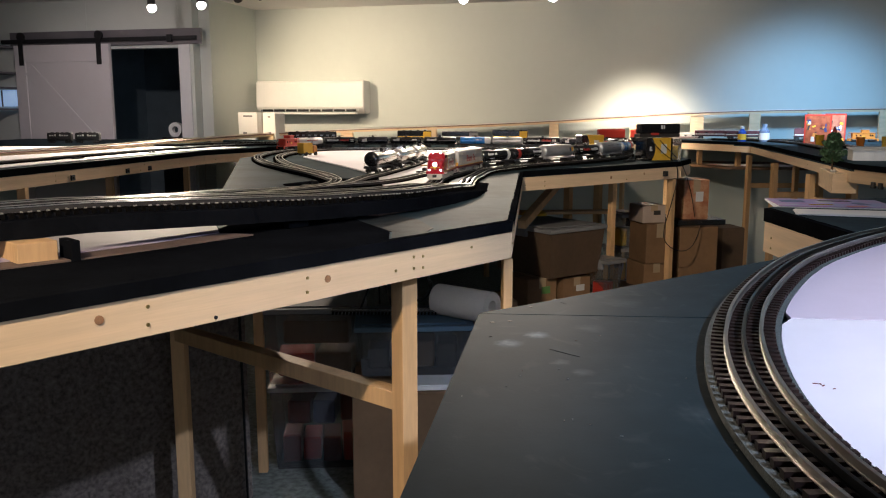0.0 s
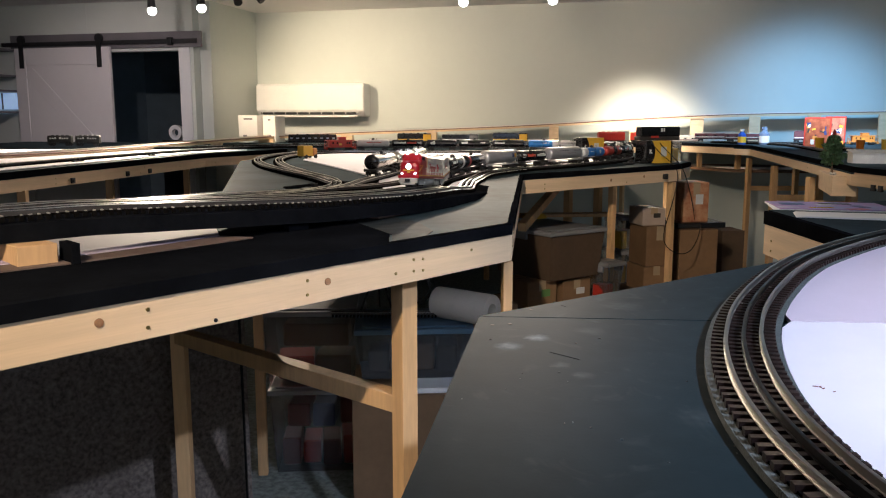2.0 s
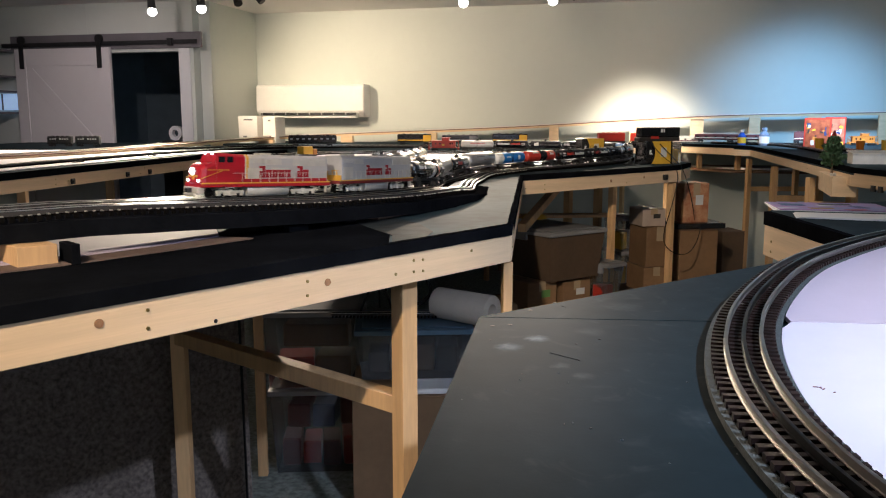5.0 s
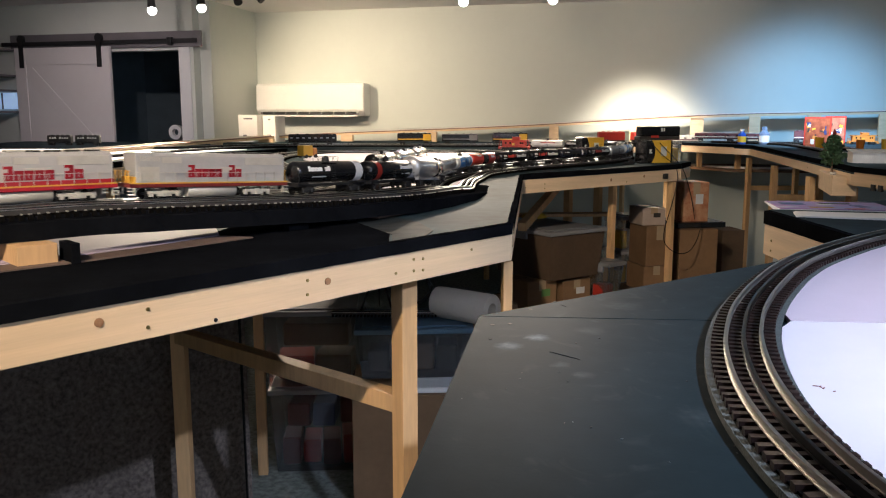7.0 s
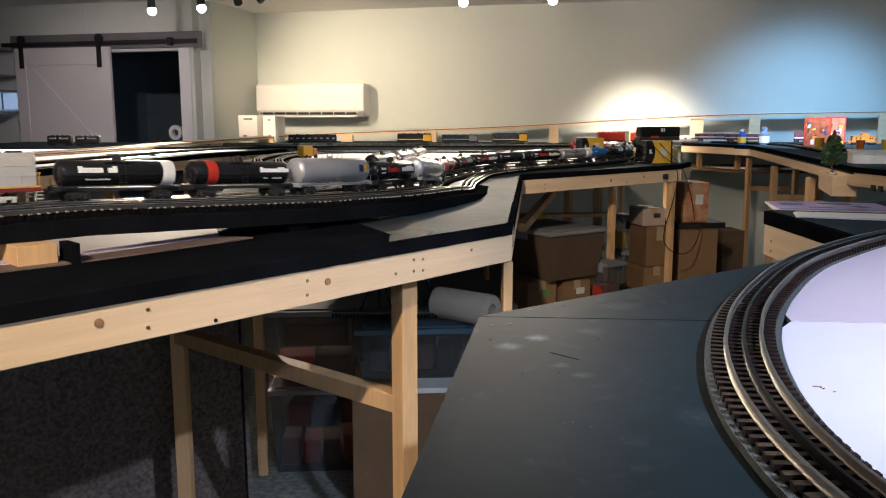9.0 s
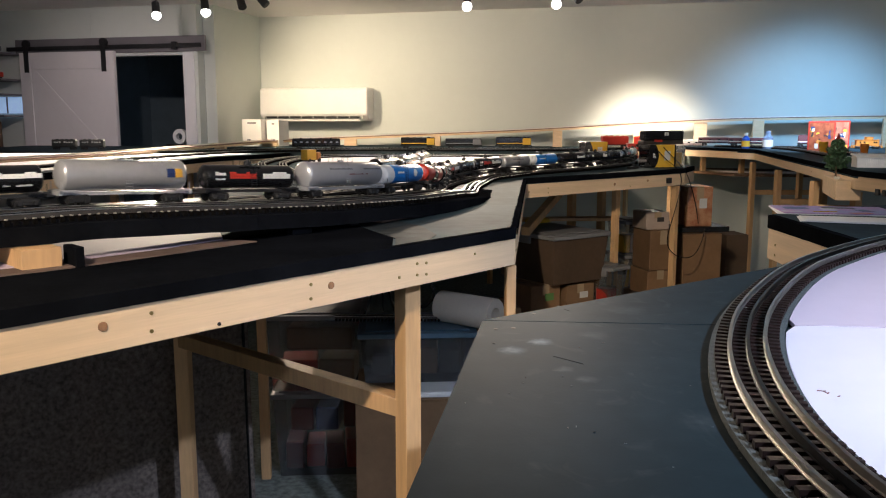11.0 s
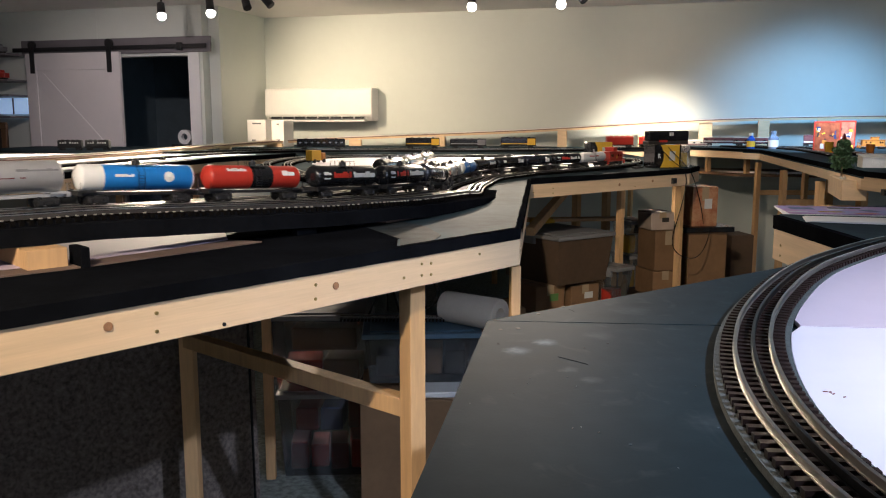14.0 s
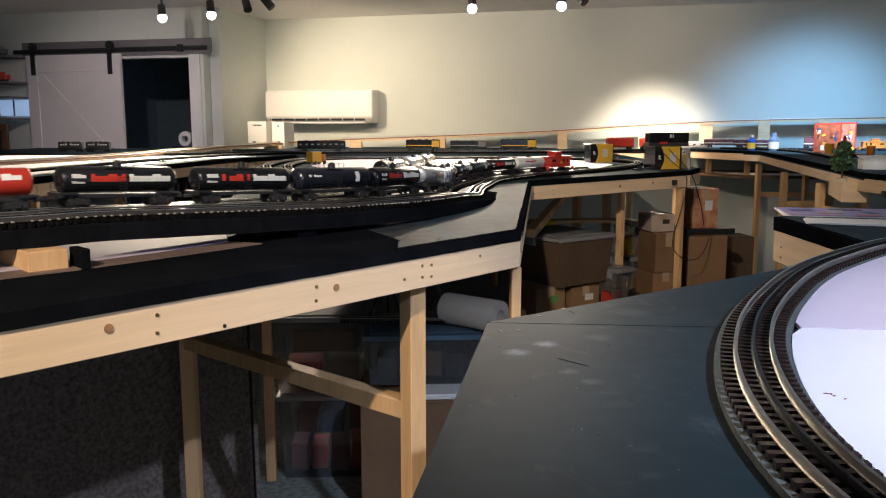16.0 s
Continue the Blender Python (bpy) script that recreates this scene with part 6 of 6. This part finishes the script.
    part("sheet", bm, M_TRIM, ob)
    # model tree
    ob = thing("model_tree", "dark green leafy model tree on the pine step", "model tree", at=pose(1.845, 3.90, 1.20))
    bm = bmesh.new()
    bm_cyl(bm, 0.0055, 0.003, 0.075, Matrix(), 8)
    rnd = random.Random(8)
    for k in range(9):
        a = k * 2.4
        between((0, 0, 0.045 + k * 0.011), (0.045 * math.cos(a), 0.045 * math.sin(a), 0.06 + k * 0.013), 0.002, 0.002, bm)
    between((0, 0, 0.07), (0.004, 0, 0.165), 0.003, 0.003, bm)
    part("trunk", bm, M_BROWN, ob)
    verts, faces = [], []
    for k in range(1700):
        hh = rnd.random()
        rad = 0.052 * (1 - 1.7 * (hh - 0.36) ** 2) * (1 + 0.16 * math.sin(hh * 9))
        if math.sin(hh * 21 + 1.2) < -0.55:
            rad *= 0.75
        a, rr = rnd.uniform(0, 6.283), rad * math.sqrt(rnd.uniform(0.15, 1)) * (1 + 0.18 * math.sin(3 * hh * 6 + 2))
        c = Vector((rr * math.cos(a), rr * math.sin(a), 0.045 + hh * 0.13 + rnd.uniform(-0.006, 0.006)))
        e = Euler((rnd.uniform(0, 3), rnd.uniform(0, 3), rnd.uniform(0, 6))).to_matrix()
        s = rnd.uniform(0.004, 0.0075)
        n0 = len(verts)
        for q in ((-1, -0.6, 0), (1, -0.6, 0.2), (0.9, 0.6, 0), (-0.8, 0.7, -0.2)):
            verts.append(tuple(c + e @ (Vector(q) * s)))
        faces.append((n0, n0 + 1, n0 + 2, n0 + 3))
    me = bpy.data.meshes.new("crown")
    me.from_pydata(verts, [], faces)
    me.materials.append(M_LEAF)
    new("crown", me).parent = ob
    ob = thing("pebbles", "small pale pebbles on the pine step", "pebbles", at=pose(1.80, 3.80, 1.2))
    bm = bmesh.new()
    for k in range(6):
        bmesh.ops.create_icosphere(bm, subdivisions=1, radius=rnd.uniform(0.005, 0.009), matrix=Matrix.Translation((rnd.uniform(-0.015, 0.045), rnd.uniform(-0.03, 0.05), 0.005)))
    tagged(part("stones", bm, M_SILVER3, ob), kind="stuff")
    # papers on the side deck
    for x, y, a, w, d, k, mat, lab in ((1.0, 2.13, -15, 0.28, 0.20, 0, M_POSTER3, "glossy colourful magazine page on the deck"), (0.985, 1.905, -19, 0.30, 0.11, 1, M_PAPER, "plain white sheets of paper on the deck")):
        ob = thing("paper_sheet", lab, "paper", at=pose(x, y, T + 0.0005, 0, 0, a))
        for j in range(3):
            bm = bmesh.new()
            bm_box(bm, w, d, 0.0012, pose(0.004 * j, 0.003 * j, 0.0013 * j, 0, 0, 2 * j))
            part("sheet", bm, mat if j == 2 else M_PAPER, ob)
        if mat is M_POSTER3:
            for j, (u, v, a2, b2, m2) in enumerate(((-0.10, -0.06, 0.05, 0.012, M_GREYWHITE), (-0.02, -0.05, 0.06, 0.02, M_AMBER), (0.06, -0.07, 0.05, 0.03, M_RED2), (-0.08, 0.03, 0.06, 0.05, M_NAVY), (0.0, 0.02, 0.04, 0.03, M_GREYWHITE), (0.08, 0.0, 0.03, 0.05, M_NAVY), (0.03, 0.06, 0.08, 0.03, M_MURK))):
                bm = bmesh.new()
                bm_box(bm, a2, b2, 0.0004, pose(u, v, 0.0039, 0, 0, 4 + 9 * (j % 3)))
                part("print_patch", bm, m2, ob)
    # scuffs and crumbs on the foreground bench and foam
    ob = thing("bench_scratches", "thin dark scratches and specks on the grey bench", "scratch")
    for (a, b) in (((0.105, 0.778), (0.130, 0.752)), ((0.145, 0.985), (0.150, 0.975))):
        bm = bmesh.new()
        between((*a, T + 0.0001), (*b, T + 0.0001), 0.0007, 0.0004, bm)
        part("scratch", bm, M_BLACK, ob)
    for k in range(22):
        r = random.Random(k + 50)
        x, y = r.uniform(0.0, 0.22), r.uniform(0.48, 0.85)
        bm = bmesh.new()
        bm_box(bm, r.uniform(0.001, 0.003), 0.0008, 0.0005, pose(x, y, T, 0, 0, r.uniform(0, 180)))
        part("speck", bm, M_SMUDGE if k % 3 else M_IRON, ob)
    ob = thing("glue_crumbs", "reddish crumbs on the pale foam board", "crumbs")
    for k in range(34):
        r = random.Random(k + 9)
        near = k < 7
        x, y = (0.312 + r.uniform(-0.004, 0.008), 0.650 + r.uniform(-0.008, 0.012)) if near else (r.uniform(0.42, 0.7), r.uniform(0.55, 0.88))
        bm = bmesh.new()
        bm_box(bm, r.uniform(0.001, 0.003), 0.0008, 0.0006, pose(x, y, T + 0.006, 0, 0, r.uniform(0, 180)))
        part("crumb", bm, M_DKRED if near or k % 2 else M_MURK, ob)


# ---- below the benches ----
def tote(label, x, y, z, w, d, h, turn, lid, shell=None):
    ob = thing("storage_tote", label, "storage box", "storage totes", at=pose(x, y, z, 0, 0, turn))
    bm = bmesh.new()
    t = 0.004
    pr = [(-w / 2 + 0.02, -d / 2 + 0.02), (w / 2 - 0.02, -d / 2 + 0.02), (w / 2 - 0.02, d / 2 - 0.02), (-w / 2 + 0.02, d / 2 - 0.02)]
    up = [(-w / 2, -d / 2), (w / 2, -d / 2), (w / 2, d / 2), (-w / 2, d / 2)]
    lo = [bm.verts.new((a, b, 0)) for a, b in pr]
    hi = [bm.verts.new((a, b, h - 0.02)) for a, b in up]
    bm.faces.new(lo[::-1])
    for k in range(4):
        bm.faces.new((lo[k], lo[(k + 1) % 4], hi[(k + 1) % 4], hi[k]))
    part("tub", bm, shell or M_CLEARTUB, ob, "cloudy clear plastic tub")
    bm = bmesh.new()
    bm_box(bm, w + 0.02, d + 0.02, 0.02, Matrix.Translation((0, 0, h - 0.02)))
    bm_box(bm, w - 0.04, d - 0.04, 0.006, Matrix.Translation((0, 0, h)))
    part("lid", bm, lid, ob, bevel=0.005)
    for s in (-1, 1):
        bm = bmesh.new()
        bm_box(bm, 0.02, 0.10, 0.035, Matrix.Translation((s * (w / 2 + 0.002), 0, h - 0.05)))
        part("latch", bm, lid, ob, bevel=0.004)
    return ob


def fill(x, y, z, w, d, h, turn, mats, seed, n=5):
    r = random.Random(seed)
    for k in range(n):
        mat, lab = mats[k % len(mats)]
        ww = w / n * 0.9
        ob = thing("packet", lab, "packet", at=pose(x, y, z, 0, 0, turn) @ pose(-w / 2 + (k + 0.5) * w / n, r.uniform(-0.1, 0.1) * d, 0, 0, 0, r.uniform(-5, 5)))
        bm = bmesh.new()
        bm_box(bm, ww, d * 0.7, h * r.uniform(0.6, 1))
        part("body", bm, mat, ob, bevel=0.006)


def build_below():
    # patterned curtain under the near bench
    ob = thing("curtain", "dark grey mottled fabric curtain hanging under the bench", "curtain")
    bm = bmesh.new()
    nx, nz = 150, 14
    grid = []
    for i in range(nx + 1):
        u = i / nx
        x, y = -2.34 + 1.72 * u, 1.55 + 0.93 * u
        col = []
        for j in range(nz + 1):
            v = j / nz
            amp = 0.006 + 0.016 * (1 - v)
            w = amp * (math.sin(u * 62 + 0.6 * v) + 0.6 * math.sin(u * 27 + 1 + v))
            col.append(bm.verts.new((x + w * 0.3 + 0.012 * (1 - v) * (u > 0.97), y - w * 0.9, 0.015 + v * 1.11)))
        grid.append(col)
    for i in range(nx):
        for j in range(nz):
            bm.faces.new((grid[i][j], grid[i + 1][j], grid[i + 1][j + 1], grid[i][j + 1]))
    cl = part("cloth", bm, M_CURTAIN, ob, smooth=True)
    so = cl.modifiers.new("thickness", "SOLIDIFY")
    so.thickness = 0.003
    bm = bmesh.new()
    between((-2.3, 1.56, 1.125), (-0.58, 2.49, 1.125), 0.02, 0.03, bm)
    part("batten", bm, M_POST, ob)
    bm = bmesh.new()
    between((-0.625, 2.478, 0.02), (-0.635, 2.48, 1.11), 0.006, 0.006, bm)
    part("hem", bm, M_BLK, ob, "black hem")
    # totes behind the near leg
    tote("cloudy clear storage tote with red model boxes, on the floor", -0.52, 3.42, 0.0, 0.40, 0.40, 0.36, 4, M_GREYLID)
    fill(-0.52, 3.40, 0.01, 0.33, 0.26, 0.16, 4, [(M_DKRED, "dark red model box inside the tote"), (M_RED2, "red model box inside the tote")], 3, 4)
    fill(-0.50, 3.40, 0.18, 0.31, 0.26, 0.13, 4, [(M_DKRED, "dark red model box inside the tote"), (M_NAVY, "dark blue packet inside the tote")], 4, 3)
    tote("cloudy clear storage tote with boxes, stacked on another", -0.54, 3.42, 0.367, 0.40, 0.40, 0.32, 4, M_GREYLID)
    fill(-0.54, 3.40, 0.38, 0.33, 0.26, 0.12, 4, [(M_RED2, "red and white box inside the tote"), (M_BROWN, "brown box inside the tote")], 6, 2)
    fill(-0.53, 3.40, 0.52, 0.30, 0.2, 0.11, 4, [(M_BROWN, "brown box inside the tote")], 7, 1)
    carton("plain brown cardboard box on the floor", -0.14, 3.12, 0.0, 0.42, 0.42, 0.44, 4, M_CARD, tape=False)
    carton("flat white box on the cardboard box", 0.0, 3.04, 0.441, 0.32, 0.2, 0.022, 4, M_PLASTIC, tape=False, name="flat_box")
    tote("clear storage tote with blue lid and dark packets", -0.12, 3.2, 0.464, 0.44, 0.34, 0.20, 4, M_BLUELID)
    fill(-0.12, 3.18, 0.48, 0.36, 0.22, 0.13, 4, [(M_MURK, "dark packet inside the tote"), (M_NAVY, "blue packet inside the tote"), (M_CARD, "brown packet inside the tote")], 9, 4)
    ob = thing("towel_roll", "white paper towel roll lying on the tote lid", "paper roll", at=pose(0.085, 3.12, 0.733, 0, 0, -38))
    bm = bmesh.new()
    n = 28
    prev = None
    prof = [(-0.13, 0.062), (0.126, 0.062), (0.13, 0.059), (0.13, 0.028), (-0.12, 0.026)]
    for k in range(n + 1):
        a = 2 * math.pi * k / n
        ring = [bm.verts.new((x, r * math.cos(a), r * math.sin(a))) for x, r in prof]
        if prev:
            for i in range(5):
                bm.faces.new((prev[i], prev[(i + 1) % 5], ring[(i + 1) % 5], ring[i]))
        prev = ring
    bmesh.ops.remove_doubles(bm, verts=bm.verts, dist=1e-5)
    bmesh.ops.recalc_face_normals(bm, faces=bm.faces)
    part("paper", bm, M_TOWEL, ob, smooth=True)
    arc = [Vector((x, 3.17, 0.699)) for x in np.linspace(-0.44, -0.02, 30)]
    track("loose length of black track lying on the tote", arc, None, tie_step=0.014)
    ob = thing("wire_coil", "tangled black wire coil on the tote lid", "wire")
    for k in range(5):
        cu = bpy.data.curves.new("loop", "CURVE")
        cu.dimensions, cu.bevel_depth = "3D", 0.003
        sp = cu.splines.new("NURBS")
        sp.points.add(9)
        r = random.Random(k)
        for i, p in enumerate(sp.points):
            a = i * 0.7
            p.co = (-0.10 + 0.05 * math.cos(a) + r.uniform(-0.01, 0.01), 3.25, 0.78 + 0.07 * math.sin(a) + r.uniform(-0.01, 0.01), 1)
        sp.use_cyclic_u = True
        cu.materials.append(M_BLK)
        new("loop", cu).parent = ob
    ob = thing("work_stand", "thin black metal tripod stand on the tote lid", "stand")
    bm = bmesh.new()
    for q in ((-0.33, 3.2), (-0.20, 3.2), (-0.26, 3.3)):
        between((*q, 0.69), (-0.26, 3.24, 0.88), 0.006, 0.006, bm)
    part("legs", bm, M_BLK, ob)
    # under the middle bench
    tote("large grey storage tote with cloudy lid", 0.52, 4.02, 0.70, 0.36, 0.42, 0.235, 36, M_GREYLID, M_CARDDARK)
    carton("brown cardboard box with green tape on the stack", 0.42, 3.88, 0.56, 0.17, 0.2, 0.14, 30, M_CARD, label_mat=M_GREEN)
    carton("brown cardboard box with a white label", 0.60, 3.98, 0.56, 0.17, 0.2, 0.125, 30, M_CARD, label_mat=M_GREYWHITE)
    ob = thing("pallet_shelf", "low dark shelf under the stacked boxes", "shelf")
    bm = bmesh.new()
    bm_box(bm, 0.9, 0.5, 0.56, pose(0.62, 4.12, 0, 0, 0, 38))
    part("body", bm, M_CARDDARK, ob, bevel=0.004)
    tote("small clear tote with red contents", 0.80, 4.02, 0.56, 0.12, 0.16, 0.2, 40, M_GREYLID)
    fill(0.80, 4.0, 0.565, 0.08, 0.1, 0.13, 40, [(M_RED2, "red packet inside the small tote")], 2, 1)
    for z in (0.53, 0.725):
        tote("clear tote with yellow and grey parts", 1.03, 4.66, z, 0.13, 0.2, 0.19, 20, M_GREYLID)
        fill(1.03, 4.63, z + 0.004, 0.10, 0.12, 0.11, 20, [(M_YELLOW2, "yellow part inside the tote"), (M_SILVER3, "grey part inside the tote")], 5, 2)
    ob = thing("crate", "dark crate under the totes", "crate")
    bm = bmesh.new()
    bm_box(bm, 0.2, 0.3, 0.525, pose(1.03, 4.7, 0, 0, 0, 20))
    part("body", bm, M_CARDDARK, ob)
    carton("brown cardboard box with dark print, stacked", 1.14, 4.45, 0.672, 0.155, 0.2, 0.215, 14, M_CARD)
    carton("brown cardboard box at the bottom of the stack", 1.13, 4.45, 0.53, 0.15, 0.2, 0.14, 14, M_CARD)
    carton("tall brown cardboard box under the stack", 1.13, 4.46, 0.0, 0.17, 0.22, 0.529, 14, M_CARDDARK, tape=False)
    carton("pale open cardboard box with a dark slot", 1.115, 4.45, 0.889, 0.135, 0.16, 0.095, 14, M_CARDPALE, label_mat=M_MURK)
    carton("large brown cardboard box under a black table", 1.39, 4.6, 0.0, 0.225, 0.26, 0.855, 10, M_CARD, tape=False)
    ob = thing("small_table", "low black table top over the cardboard box", "table", at=pose(1.41, 4.66, 0.857, 0, 0, 10))
    bm = bmesh.new()
    bm_box(bm, 0.29, 0.3, 0.03)
    part("top", bm, M_BLK, ob, bevel=0.003)
    carton("orange printed cardboard box with white stripes", 1.395, 4.62, 0.888, 0.15, 0.16, 0.22, 10, M_ORANGECARD, label_mat=M_GREYWHITE)
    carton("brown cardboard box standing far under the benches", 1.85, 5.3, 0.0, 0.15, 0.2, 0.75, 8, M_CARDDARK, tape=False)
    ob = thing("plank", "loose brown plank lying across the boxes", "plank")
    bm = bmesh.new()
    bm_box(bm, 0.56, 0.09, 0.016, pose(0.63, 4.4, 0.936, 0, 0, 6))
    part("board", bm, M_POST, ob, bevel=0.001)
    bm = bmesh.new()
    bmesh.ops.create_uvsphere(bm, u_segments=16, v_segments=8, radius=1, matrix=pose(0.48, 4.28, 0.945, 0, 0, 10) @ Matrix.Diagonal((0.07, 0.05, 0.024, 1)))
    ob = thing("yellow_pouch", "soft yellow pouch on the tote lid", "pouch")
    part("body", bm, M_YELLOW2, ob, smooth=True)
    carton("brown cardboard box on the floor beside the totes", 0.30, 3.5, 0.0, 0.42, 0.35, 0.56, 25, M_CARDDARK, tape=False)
    carton("brown cardboard box with a white label on the floor", 0.20, 3.42, 0.561, 0.18, 0.2, 0.13, 15, M_CARD, label_mat=M_GREYWHITE)


build_benches()
build_tracks()
build_grade()
build_fittings()
build_lights()
build_static_trains()
build_clutter()
build_below()
CARS = build_train()


NOSE = 3.311   # length along the line of the train's nose at the start


def travelled(t):
    return 0.23408 * t + 0.000286 * t * t + 0.00004 * t ** 3


def motions():
    for ob, off, L in CARS:
        rows = []
        for k in range(65):
            t = k * 0.25
            s = NOSE - travelled(t) + off
            a, b = on_way(s - L * 0.32), on_way(s + L * 0.32)
            d = (a - b).normalized()
            side = Vector((-d.y, d.x, 0)).normalized()
            up = d.cross(side)
            c = (a + b) / 2
            rows.append((t, Matrix(((d.x, side.x, up.x, c.x), (d.y, side.y, up.y, c.y), (d.z, side.z, up.z, c.z), (0, 0, 0, 1)))))
        walk(ob, rows)


motions()
